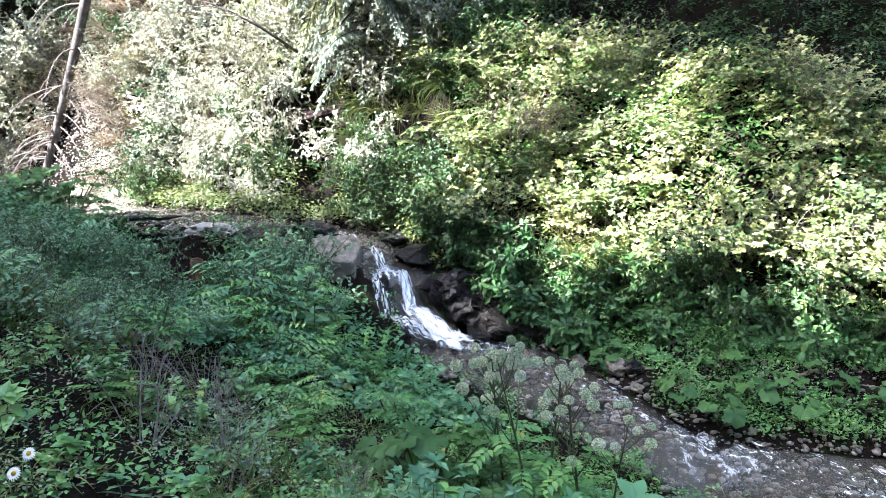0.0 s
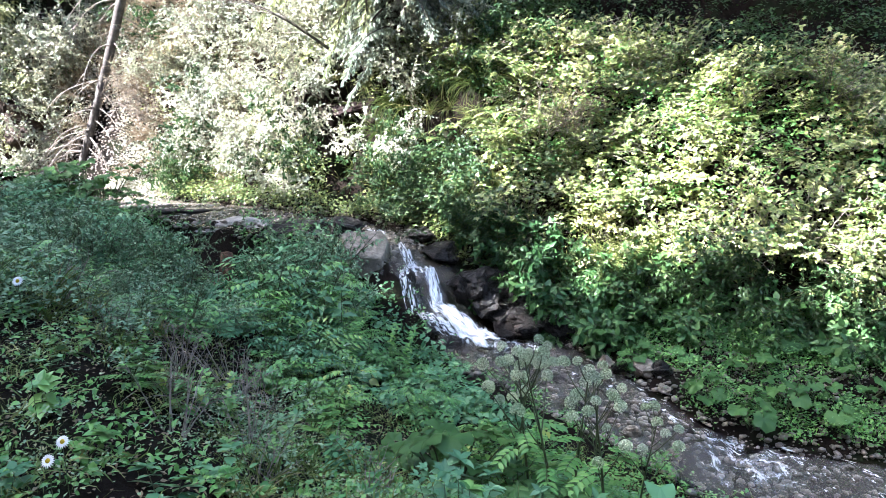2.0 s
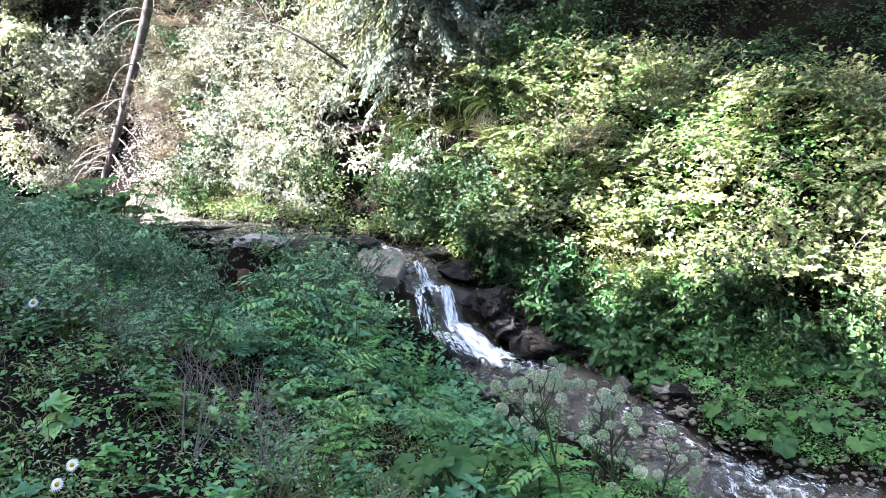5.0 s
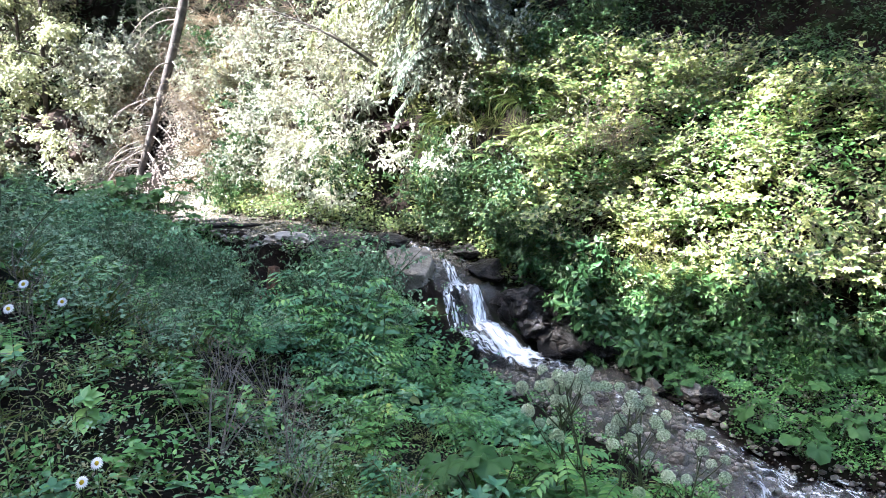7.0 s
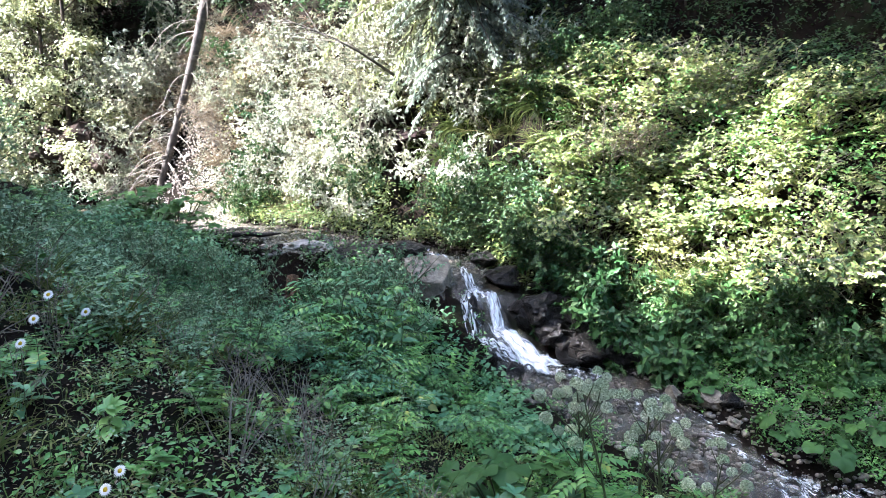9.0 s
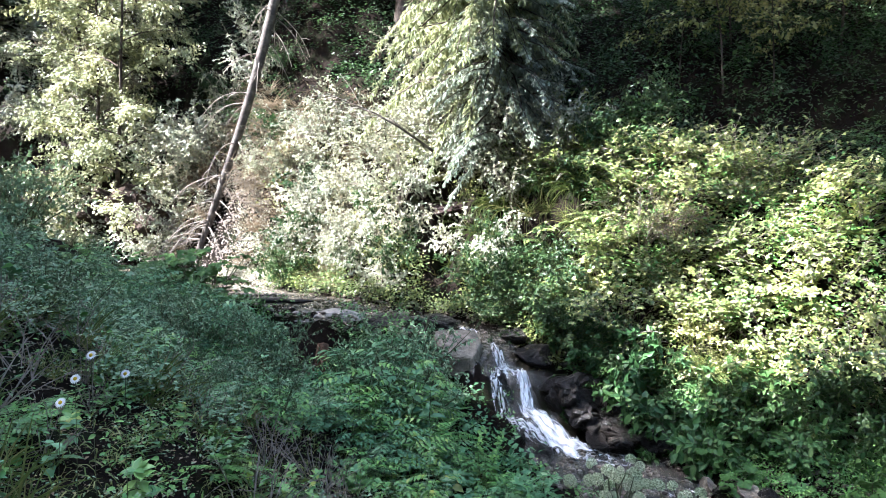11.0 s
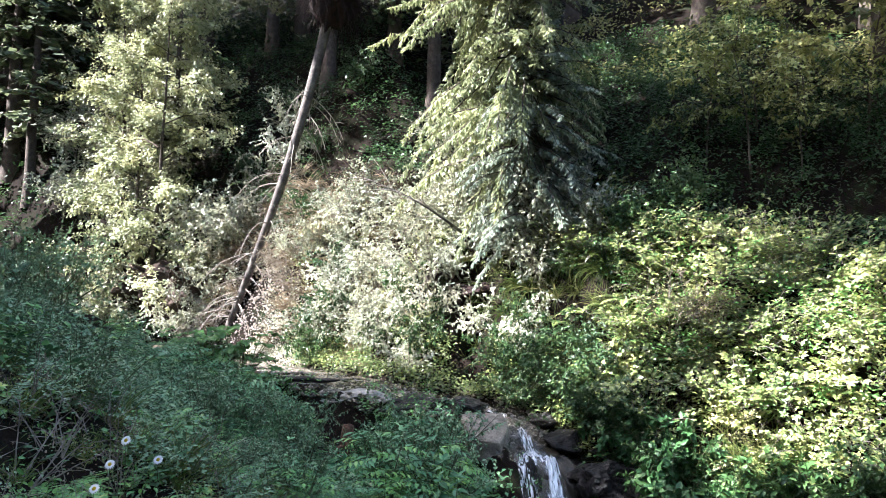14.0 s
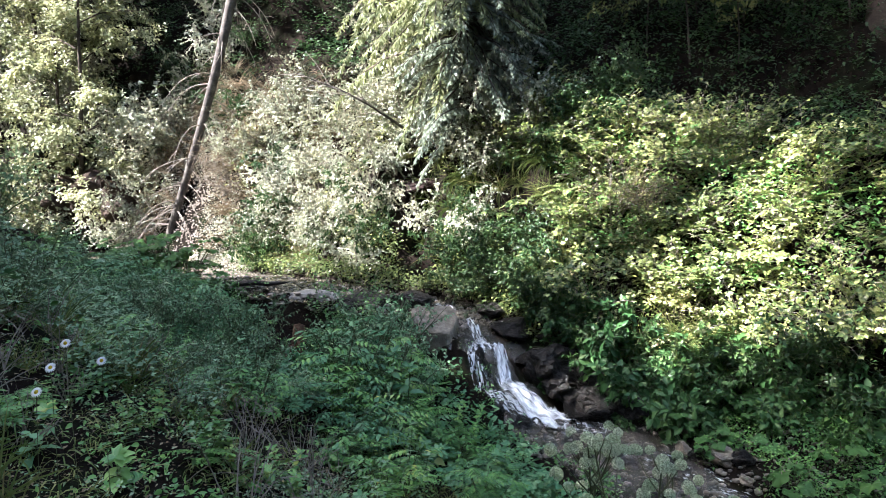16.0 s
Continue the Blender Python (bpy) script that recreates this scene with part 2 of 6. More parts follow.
M_FOAM, M_VEIL, M_RIFFLE = foam_material("white_water", 6, 4, 0.3, 0.56), foam_material("thin_white_water", 9, 5, 0.4, 0.66), foam_material("broken_water", 9, 7, 0.47, 0.8)
M_FLECKS = foam_material("water_flecks", 16, 40, 0.56, 0.68)

# ---------------------------------------------------------------- the lie of the land
FOOT = np.array([(-40, 27), (-14, 21), (-9, 18.5), (-4.9, 15.9), (-2.5, 14.7), (-1, 13.6), (0.3, 12.3), (1.5, 11.7), (3, 11.0), (5.6, 10.1), (9, 9.0), (14, 7.2), (40, -2)], float)
FAR = np.array([(-40, 26), (-14, 20.4), (-9, 18), (-4.9, 15.4), (-2.5, 14.3), (-1, 13.3), (0.2, 12.1), (1.3, 11.2), (1.85, 10.6), (2.3, 9.5), (2.9, 8.2), (5.1, 7.7), (9, 6.9), (14, 5.3), (40, -4)], float)
NEAR = np.array([(-40, 21.5), (-14, 17), (-5.4, 13.5), (-2.4, 12.5), (-1.5, 11.7), (-0.8, 11.0), (-0.5, 10.2), (0.4, 9.2), (1.6, 7.7), (2.2, 7.0), (4, 5.6), (7, 4), (12, 2), (40, -9)], float)
FALL_S = [-45, -12, -7.9, -7.55, -7.3, -6.95, -6.62, -6.4, -6.0, -5.6, -2.6, -2.1, -1.75, 0, 10, 40]
FALL_Z = [0.4, -0.22, -0.53, -0.66, -0.96, -1.06, -1.52, -1.6, -1.92, -2.0, -2.2, -2.26, -2.42, -2.5, -2.9, -4.2]


def smooth(a, b, v):
    t = np.clip((v - a) / (b - a), 0, 1)
    return t * t * (3 - 2 * t)


def flow(x, y):
    return 0.84 * x - 0.54 * y


def water_z(x, y):
    return np.interp(flow(x, y), FALL_S, FALL_Z)


def line_distance(line, x, y):
    d = np.full(np.shape(x), 1e9)
    for (ax, ay), (bx, by) in zip(line[:-1], line[1:]):
        ux, uy = bx - ax, by - ay
        t = np.clip(((x - ax) * ux + (y - ay) * uy) / (ux * ux + uy * uy), 0, 1)
        d = np.minimum(d, np.hypot(x - ax - t * ux, y - ay - t * uy))
    return d


def lumps(x, y):
    return (0.5 * np.sin(x * 1.3 + 1.7 * np.sin(y * 0.7)) + 0.5 * np.sin(y * 1.7 + 1.3 * np.sin(x * 0.9 + 2)) +
            0.35 * np.sin(x * 3.1 + y * 2.3) + 0.25 * np.sin(x * 5.3 - y * 6.1 + 1))


def ground_z(x, y):
    """The height of the ground: near slope, stream bed, terrace, steep bank and wooded hill."""
    x, y = np.asarray(x, float), np.asarray(y, float)
    zw = water_z(x, y)
    near_y, far_y, foot_y = (np.interp(x, q[:, 0], q[:, 1]) for q in (NEAR, FAR, FOOT))
    dn, dfar, dfoot = (line_distance(q, x, y) for q in (NEAR, FAR, FOOT))
    lump = lumps(x, y)
    plane = -0.16 * np.maximum(0, y - 2) + 0.36 * np.maximum(0, -x - 3.2) - 0.02 * np.maximum(0, x)
    plane = plane + 0.35 * np.clip(-x - 0.9, 0, 3) * (1 - smooth(4, 9, y)) * smooth(-6, -1, y)
    # hills added out of view to keep sun and low sky off the near slope
    side_shade_hill = 0.85 * np.maximum(0, -13 - x) * (1 - smooth(7, 13, y + 0.12 * (x + 13)))
    back_shade_hill = 0.8 * np.maximum(0, -5 - y) + 0.5 * np.maximum(0, x - 16) * (1 - smooth(2, 8, y))
    plane = np.clip(plane, -3, 1.05) + np.minimum(side_shade_hill + back_shade_hill, 40)
    k = smooth(0, 1, dn / (0.7 + 5.3 * smooth(-7.6, -5.0, flow(x, y))))
    near = (zw + 0.05) * (1 - k) + plane * k + 0.07 * lump * smooth(0.3, 2.0, dn)
    bed = zw - 0.10 + 0.05 * lump
    terrace = zw + 0.12 * smooth(0, 0.3, dfar) + 0.3 * smooth(0.3, 1.8, dfar) + 0.04 * lump
    foot_z = zw + 0.12 + 0.3 * smooth(0.3, 1.8, dfar)
    cliff = smooth(-4.5, -8.0, x)
    steep = 1.65 + 0.5 * cliff
    reach = 3.2 + 1.2 * cliff
    rise = np.where(dfoot < reach, steep * dfoot, steep * reach + 0.72 * (dfoot - reach))
    rise = rise * (1 - 0.25 * np.exp(-((dfoot - reach) / 0.8) ** 2) * 0.4)
    rise = np.minimum(rise, 60 + 0.05 * rise)
    bank = foot_z + rise + (0.45 - 0.3 * smooth(3.2, 5.0, dfoot)) * lump * smooth(0.2, 1.5, dfoot)
    bank = bank - 1.5 * np.exp(-(((x + 2.58) / 0.36) ** 2 + ((y - 15.8) / 0.5) ** 2) ** 2)
    z = np.where(y < near_y, near, np.where(y < far_y, bed, np.where(y < foot_y, terrace, bank)))
    return z


def gz(x, y):
    return float(ground_z(np.array([x]), np.array([y]))[0])


def slope_normal(x, y):
    h = 0.15
    n = Vector((gz(x - h, y) - gz(x + h, y), gz(x, y - h) - gz(x, y + h), 2 * h))
    return n.normalized()


def mesh_from(name, verts, faces, mat=None, smooth_faces=False):
    me = bpy.data.meshes.new(name)
    me.from_pydata(verts if isinstance(verts, list) else verts.tolist(), [], faces if isinstance(faces, list) else faces.tolist())
    if mat:
        me.materials.append(mat)
    if smooth_faces:
        me.polygons.foreach_set("use_smooth", [True] * len(me.polygons))
    me.update()
    return me


def part(name, me, parent, label=""):
    ob = new(name, me)
    ob.parent = parent
    return tagged(ob, label)


def grid_mesh(name, xs, ys, height, mat, keep=None):
    X, Y = np.meshgrid(xs, ys)
    Z = height(X, Y)
    v = np.stack([X, Y, Z], -1).reshape(-1, 3)
    nx = len(xs)
    i, j = np.meshgrid(np.arange(nx - 1), np.arange(len(ys) - 1))
    a = (j * nx + i).ravel()
    f = np.stack([a, a + 1, a + nx + 1, a + nx], 1)
    if keep is not None:
        ok = keep(X, Y).ravel()
        f = f[ok[f].all(1)]
        used = np.unique(f)
        back = np.zeros(len(v), int)
        back[used] = np.arange(len(used))
        v, f = v[used], back[f]
    return mesh_from(name, v, f, mat, True)


def spread(dense_from, dense_to, step, far):
    mid = list(np.arange(dense_from, dense_to + 1e-6, step))
    lo, hi, d = [dense_from], [dense_to], step
    while hi[-1] < far:
        d *= 1.22
        hi.append(hi[-1] + d)
        lo.append(lo[-1] - d)
    return np.array(lo[:0:-1] + mid + hi[1:])


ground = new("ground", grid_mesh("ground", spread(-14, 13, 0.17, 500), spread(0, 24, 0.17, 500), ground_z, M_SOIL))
tagged(ground, "brown forest soil with moss, painted near black for shade, sloping down to the stream", "ground", kind="structure")


def ripple(x, y):
    s = flow(x, y)
    rough = 0.012 + 0.05 * np.exp(-((s + 6.6) / 0.7) ** 2) + 0.03 * np.exp(-((s + 1.9) / 0.4) ** 2)
    return water_z(x, y) - 0.03 + rough * (np.sin(x * 17 + 3 * np.sin(y * 9)) + np.sin(y * 21 + 2 * np.sin(x * 13)))


water = new("water", grid_mesh("water", np.arange(-14, 14, 0.08), np.arange(2, 21, 0.08), ripple, M_WATER,
                               lambda x, y: (ground_z(x, y) < water_z(x, y) + 0.05) & (y < np.interp(x, FAR[:, 0], FAR[:, 1]) + 0.15) & (y > np.interp(x, NEAR[:, 0], NEAR[:, 1]) - 0.4)))
tagged(water, "clear shallow stream water rippling over brown pebbles", "stream", kind="structure")

# ---------------------------------------------------------------- shapes of leaves, stems and stones
LEAF5 = (np.array([(0, 0, 0), (0.4, -0.5, 0.06), (0.45, 0, -0.05), (0.4, 0.5, 0.06), (1, 0, -0.14)], float),
         np.array([(0, 2, 1), (0, 3, 2), (2, 4, 1), (2, 3, 4)]))
LEAF8 = (np.array([(0, 0, 0), (0.18, -0.4, 0.05), (0.22, 0, -0.02), (0.18, 0.4, 0.05), (0.5, -0.47, 0.03), (0.55, 0, -0.06), (0.5, 0.47, 0.03), (0.78, -0.24, -0.05), (0.78, 0.24, -0.05), (1, 0, -0.2)], float),
         np.array([(0, 2, 1), (0, 3, 2), (1, 2, 5), (1, 5, 4), (2, 3, 6), (2, 6, 5), (4, 5, 7), (5, 6, 8), (5, 9, 7), (5, 8, 9)]))
BLADE = (np.array([(0, -0.5, 0), (0, 0.5, 0), (0.35, -0.5, 0.14), (0.35, 0.5, 0.14), (0.7, -0.35, 0.1), (0.7, 0.35, 0.1), (1, 0, -0.14)], float),
         np.array([(0, 1, 3), (0, 3, 2), (2, 3, 5), (2, 5, 4), (4, 5, 6)]))
BLADE_THIN = (BLADE[0] * np.array([1, 0.11, 1.6]), BLADE[1])
TWIGLET = (np.array([(0, -0.3, 0), (0, 0.3, 0), (0.55, -0.5, -0.04), (0.55, 0.5, -0.04), (1, 0, -0.16)], float),
           np.array([(0, 1, 3), (0, 3, 2), (2, 3, 4)]))


def unit(v):
    return v / (np.linalg.norm(v, axis=-1, keepdims=True) + 1e-9)


class Soup:
    """Collects triangles for one mesh."""

    def __init__(self):
        self.v, self.f, self.n = [], [], 0

    def add(self, v, f):
        self.v.append(np.asarray(v, float))
        self.f.append(np.asarray(f, int) + self.n)
        self.n += len(v)

    def leaves(self, shape, pos, way, up, length, width):
        t, tf = shape
        way = unit(way)
        side = unit(np.cross(up, way))
        top = np.cross(way, side)
        length, width = np.broadcast_to(length, len(pos)), np.broadcast_to(width, len(pos))
        v = (pos[:, None] + t[None, :, :1] * (way * length[:, None])[:, None] + t[None, :, 1:2] * (side * width[:, None])[:, None] +
             t[None, :, 2:] * (top * length[:, None])[:, None])
        f = tf[None] + (np.arange(len(pos)) * len(t))[:, None, None]
        self.add(v.reshape(-1, 3), f.reshape(-1, 3))

    def tube(self, points, radii, sides=5):
        p = np.asarray(points, float)
        r = np.broadcast_to(radii, len(p))
        d = unit(np.gradient(p, axis=0))
        ref = np.where(np.abs(d[:, 2:]) > 0.9, np.array([[1.0, 0, 0]]), np.array([[0, 0, 1.0]]))
        a = unit(np.cross(d, ref))
        b = np.cross(d, a)
        w = np.linspace(0, 2 * np.pi, sides, endpoint=False)
        ring = p[:, None] + r[:, None, None] * (np.cos(w)[None, :, None] * a[:, None] + np.sin(w)[None, :, None] * b[:, None])
        f = []
        for i in range(len(p) - 1):
            for j in range(sides):
                k = (j + 1) % sides
                f += [(i * sides + j, i * sides + k, (i + 1) * sides + k), (i * sides + j, (i + 1) * sides + k, (i + 1) * sides + j)]
        self.add(ring.reshape(-1, 3), f)

    def mesh(self, name, mat, smooth_faces=False):
        v, f = np.concatenate(self.v), np.concatenate(self.f)
        me = bpy.data.meshes.new(name)
        me.vertices.add(len(v))
        me.vertices.foreach_set("co", v.astype(np.float32).ravel())
        me.loops.add(len(f) * 3)
        me.loops.foreach_set("vertex_index", f.astype(np.int32).ravel())
        me.polygons.add(len(f))
        me.polygons.foreach_set("loop_start", np.arange(0, len(f) * 3, 3, dtype=np.int32))
        me.polygons.foreach_set("loop_total", np.full(len(f), 3, np.int32))
        if smooth_faces:
            me.polygons.foreach_set("use_smooth", [True] * len(f))
        me.materials.append(mat)
        me.update()
        me.validate()
        return me


def curve_points(start, way, length, n, rng, droop=0.0, wander=0.15):
    """A bending line: it starts along way, wanders and droops."""
    p, d = [np.array(start, float)], unit(np.array(way, float))
    for i in range(n):
        d = unit(d + rng.normal(0, wander, 3) / n + np.array([0, 0, -droop / n]))
        p.append(p[-1] + d * length / n)
    return np.array(p)


def along(points, t):
    t = np.asarray(t) * (len(points) - 1)
    i = np.minimum(t.astype(int), len(points) - 2)
    k = (t - i)[:, None]
    return points[i] * (1 - k) + points[i + 1] * k, unit(points[i + 1] - points[i])


def stone_mesh(name, mat, seed, size=(1, 1, 1), rough=0.28, cuts=11, level=4, flats=()):
    """A stone: a ball with lumps and a few flat broken faces."""
    rng = np.random.default_rng(seed)
    bm = bmesh.new()
    bmesh.ops.create_icosphere(bm, subdivisions=level, radius=1.0)
    planes = [(Vector(unit(rng.normal(0, 1, 3))), rng.uniform(0.4, 0.75)) for _ in range(cuts)]
    planes += [(Vector(n).normalized(), d) for n, d in flats]
    off = Vector(rng.uniform(-50, 50, 3))
    for v in bm.verts:
        c = v.co.copy()
        for n, d in planes:
            over = c.dot(n) - d
            if over > 0:
                c -= n * over * 0.9
        c *= 1 + rough * noise.noise(c * 1.7 + off) + rough * 0.45 * noise.noise(c * 4 + off) + rough * 0.5 * abs(noise.noise(c * 9 + off)) - rough * 0.35 * abs(noise.noise(c * 17 + off))
        v.co = Vector((c.x * size[0], c.y * size[1], c.z * size[2]))
    for f in bm.faces:
        f.smooth = level < 2
    me = bpy.data.meshes.new(name)
    bm.to_mesh(me)
    bm.free()
    me.materials.append(mat)
    return me


def thing(name, label, category, group=""):
    return tagged(new(name), label, category, group)


def stand(ob, x, y, turn=0.0, size=1.0, lean=(0, 0), sink=0.03, z=None):
    ob.matrix_basis = place(x, y, turn, size, lean, sink, z)
    return ob


def place(x, y, turn=0.0, size=1.0, lean=(0, 0), sink=0.03, z=None):
    z = gz(x, y) - sink if z is None else z
    s = size if isinstance(size, tuple) else (size, size, size)
    return Matrix.LocRotScale((x, y, z), Euler((lean[0], lean[1], turn)), s)


def copy_at(ob, m):
    """A copy whose pose and size are m, whatever the size of the first one."""
    return copy_thing(ob, m @ Matrix.Diagonal((1 / ob.scale.x, 1 / ob.scale.y, 1 / ob.scale.z, 1)))


def scatter(kinds, spots, rng, size=(0.8, 1.25), lean=0.12, tilt=0.0, sink=0.03):
    """Copies of the built kinds at the spots; the first spots take the originals."""
    for i, (x, y) in enumerate(spots):
        n = slope_normal(x, y) if tilt else None
        lx, ly = rng.normal(0, lean, 2)
        if tilt:
            lx, ly = lx - n.y * tilt, ly + n.x * tilt
        q = Euler((lx, ly, 0)).to_matrix() @ Euler((0, 0, rng.uniform(0, 6.28))).to_matrix()
        s = rng.uniform(*size)
        m = Matrix.LocRotScale((x, y, gz(x, y) - sink), q.to_euler(), (s, s, s * rng.uniform(0.9, 1.1)))
        if i < len(kinds):
            kinds[i].matrix_basis = m
        else:
            copy_at(kinds[int(rng.integers(len(kinds)))], m)


SIGHT_AZ = (-40, -15, -11, -2, 4.3, 8.6, 10.2, 11.2, 16.4, 17.4, 22.2, 23.0, 26, 31, 35.6, 38, 43.7, 50)
SIGHT_EL = (-31, -29, -27.5, -23.5, -17.8, -12.9, -11.2, -9.2, -8.8, -12.8, -12.8, -8.4, -7.0, -4.4, -3, -1.0, 1.5, 4)


def sight_line_height(x, y):
    """Plant height limit on the near slope, fitted to the camera's sight lines by direction."""
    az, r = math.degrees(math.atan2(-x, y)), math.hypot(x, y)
    top = 1.6 + r * math.tan(math.radians(float(np.interp(az, SIGHT_AZ, SIGHT_EL))))
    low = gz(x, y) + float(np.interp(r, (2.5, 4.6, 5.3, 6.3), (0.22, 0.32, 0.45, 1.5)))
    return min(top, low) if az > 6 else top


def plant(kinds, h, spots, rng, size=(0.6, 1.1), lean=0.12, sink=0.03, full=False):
    """Copies of a herb that is h high, each scaled to fit under the camera's sight line."""
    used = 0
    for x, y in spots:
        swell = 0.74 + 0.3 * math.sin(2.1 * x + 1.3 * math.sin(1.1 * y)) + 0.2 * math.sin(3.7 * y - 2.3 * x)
        room = (sight_line_height(x, y) - gz(x, y)) / h * (rng.uniform(0.82, 1.12) if full else min(1.08, swell) * rng.uniform(0.6, 1.06))
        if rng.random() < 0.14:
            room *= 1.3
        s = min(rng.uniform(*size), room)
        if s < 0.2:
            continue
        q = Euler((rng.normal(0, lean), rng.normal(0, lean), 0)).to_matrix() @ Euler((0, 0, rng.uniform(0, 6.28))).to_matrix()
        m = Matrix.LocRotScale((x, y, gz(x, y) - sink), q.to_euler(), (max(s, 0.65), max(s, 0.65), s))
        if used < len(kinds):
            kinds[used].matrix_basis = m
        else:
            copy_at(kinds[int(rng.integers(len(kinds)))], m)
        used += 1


def spots_where(test, n, box, rng, apart=0.0):
    """Random places in the box (x0, y0, x1, y1) that pass the test, no two closer than apart."""
    out, grid = [], {}
    for _ in range(60):
        x, y = rng.uniform(box[0], box[2], 4000), rng.uniform(box[1], box[3], 4000)
        ok = test(x, y)
        for a, b in zip(x[ok], y[ok]):
            if apart:
                c = (int(a // apart), int(b // apart))
                if any((a - p) ** 2 + (b - q) ** 2 < apart * apart for i in (-1, 0, 1) for j in (-1, 0, 1) for p, q in grid.get((c[0] + i, c[1] + j), ())):
                    continue
                grid.setdefault(c, []).append((a, b))
            out.append((float(a), float(b)))
            if len(out) >= n:
                return out
    return out


def near_side(x, y):
    return y < np.interp(x, NEAR[:, 0], NEAR[:, 1])


def in_wedge(x, y, near=1.7, left=50.0, right=36.0):
    az = np.degrees(np.arctan2(-x, y))
    return (az < left) & (az > -right) & (np.hypot(x, y) > near) & (y > 0)


def foot_gap(x, y):
    """How far behind the foot of the bank, in metres (negative: in front of it)."""
    d = line_distance(FOOT, x, y)
    return np.where(y > np.interp(x, FOOT[:, 0], FOOT[:, 1]), d, -d)


# ---------------------------------------------------------------- kinds of plants


def herb(seed, h=0.7, leaf=0.085, stems=3, mat=G_HERB, name="nettle", label="tall green nettle-like herb with toothed leaves on the shady slope", category="herb", group="herbs on the slope", shape=LEAF8, step=0.075, ratio=0.62):
    rng = np.random.default_rng(seed)
    root = thing(name, label, category, group)
    st, lv = Soup(), Soup()
    for k in range(stems):
        a = rng.uniform(0, 6.28)
        hh = h * rng.uniform(0.65, 1.1)
        p = curve_points((0.07 * np.cos(a) * k, 0.07 * np.sin(a) * k, 0), (0.3 * np.cos(a), 0.3 * np.sin(a), 1), hh, 6, rng, 0.15, 0.3)
        st.tube(p, np.linspace(0.006, 0.002, 7), 4)
        n = int(hh / step)
        t = np.linspace(0.3, 1, n)
        pos, way = along(p, t)
        for s in (0, 1):
            w = np.arange(n) * 1.57 + s * np.pi + rng.normal(0, 0.35, n)
            d = np.stack([np.cos(w), np.sin(w), rng.normal(0.1, 0.25, n) - 0.25 * (1 - t)], 1)
            sz = leaf * (1.15 - 0.55 * t) * rng.uniform(0.75, 1.2, n)
            lv.leaves(shape, pos, d, np.tile((0, 0, 1.0), (n, 1)) + rng.normal(0, 0.25, (n, 3)), sz, sz * ratio)
        w = rng.uniform(0, 6.28, 4)
        lv.leaves(shape, np.tile(p[-1], (4, 1)), np.stack([np.cos(w), np.sin(w), 0.4 + 0 * w], 1), np.tile((0, 0, 1.0), (4, 1)), leaf * 0.6, leaf * 0.3)
    tagged(part("stem", st.mesh("stem", M_STEM), root), kind="stuff")
    tagged(part("foliage", lv.mesh("foliage", mat), root), kind="stuff")
    return root


def pinnate_herb(seed, h=0.75, stems=3, leaf=0.3, leaflet=0.07, mat=G_HERB, pairs=6, name="pinnate_herb", label="lush green herb with arching feather-shaped compound leaves", category="herb", group="compound-leaved herbs", ratio=0.36):
    """A herb with arching compound leaves of narrow leaflets."""
    rng = np.random.default_rng(seed)
    root = thing(name, label, category, group)
    st, lv = Soup(), Soup()
    for k in range(stems):
        a = rng.uniform(0, 6.28)
        p = curve_points((0.06 * np.cos(a), 0.06 * np.sin(a), 0), (0.35 * np.cos(a), 0.35 * np.sin(a), 1), h * rng.uniform(0.6, 1.1), 5, rng, 0.1, 0.3)
        st.tube(p, np.linspace(0.006, 0.003, 6), 4)
        for j in range(6):
            b, d = along(p, np.array([0.3 + 0.7 * (j + 0.5) / 6]))
            w = j * 2.4 + rng.uniform(-0.4, 0.4)
            q = curve_points(b[0], (np.cos(w), np.sin(w), 0.65), leaf * rng.uniform(0.75, 1.2), 4, rng, 1.0, 0.15)
            st.tube(q, np.linspace(0.003, 0.0012, 5), 3)
            t = np.linspace(0.3, 0.95, pairs)
            pos, way = along(q, t)
            sz = leaflet * (0.75 + 0.5 * np.sin(np.pi * t)) * rng.uniform(0.85, 1.15)
            for sd in (-1, 1):
                lt = unit(np.cross(way, (0, 0, 1.0))) * sd
                lv.leaves(LEAF5, pos, lt + way * 0.55 + np.array([0, 0, -0.25]), np.tile((0, 0, 1.0), (pairs, 1)) + rng.normal(0, 0.15, (pairs, 3)), sz, sz * ratio)
            lv.leaves(LEAF5, q[-1:], way[-1:], np.array([[0, 0, 1.0]]), leaflet * 1.1, leaflet * 0.4)
    tagged(part("stem", st.mesh("stem", M_STEM), root), kind="stuff")
    tagged(part("foliage", lv.mesh("foliage", mat), root), kind="stuff")
    return root


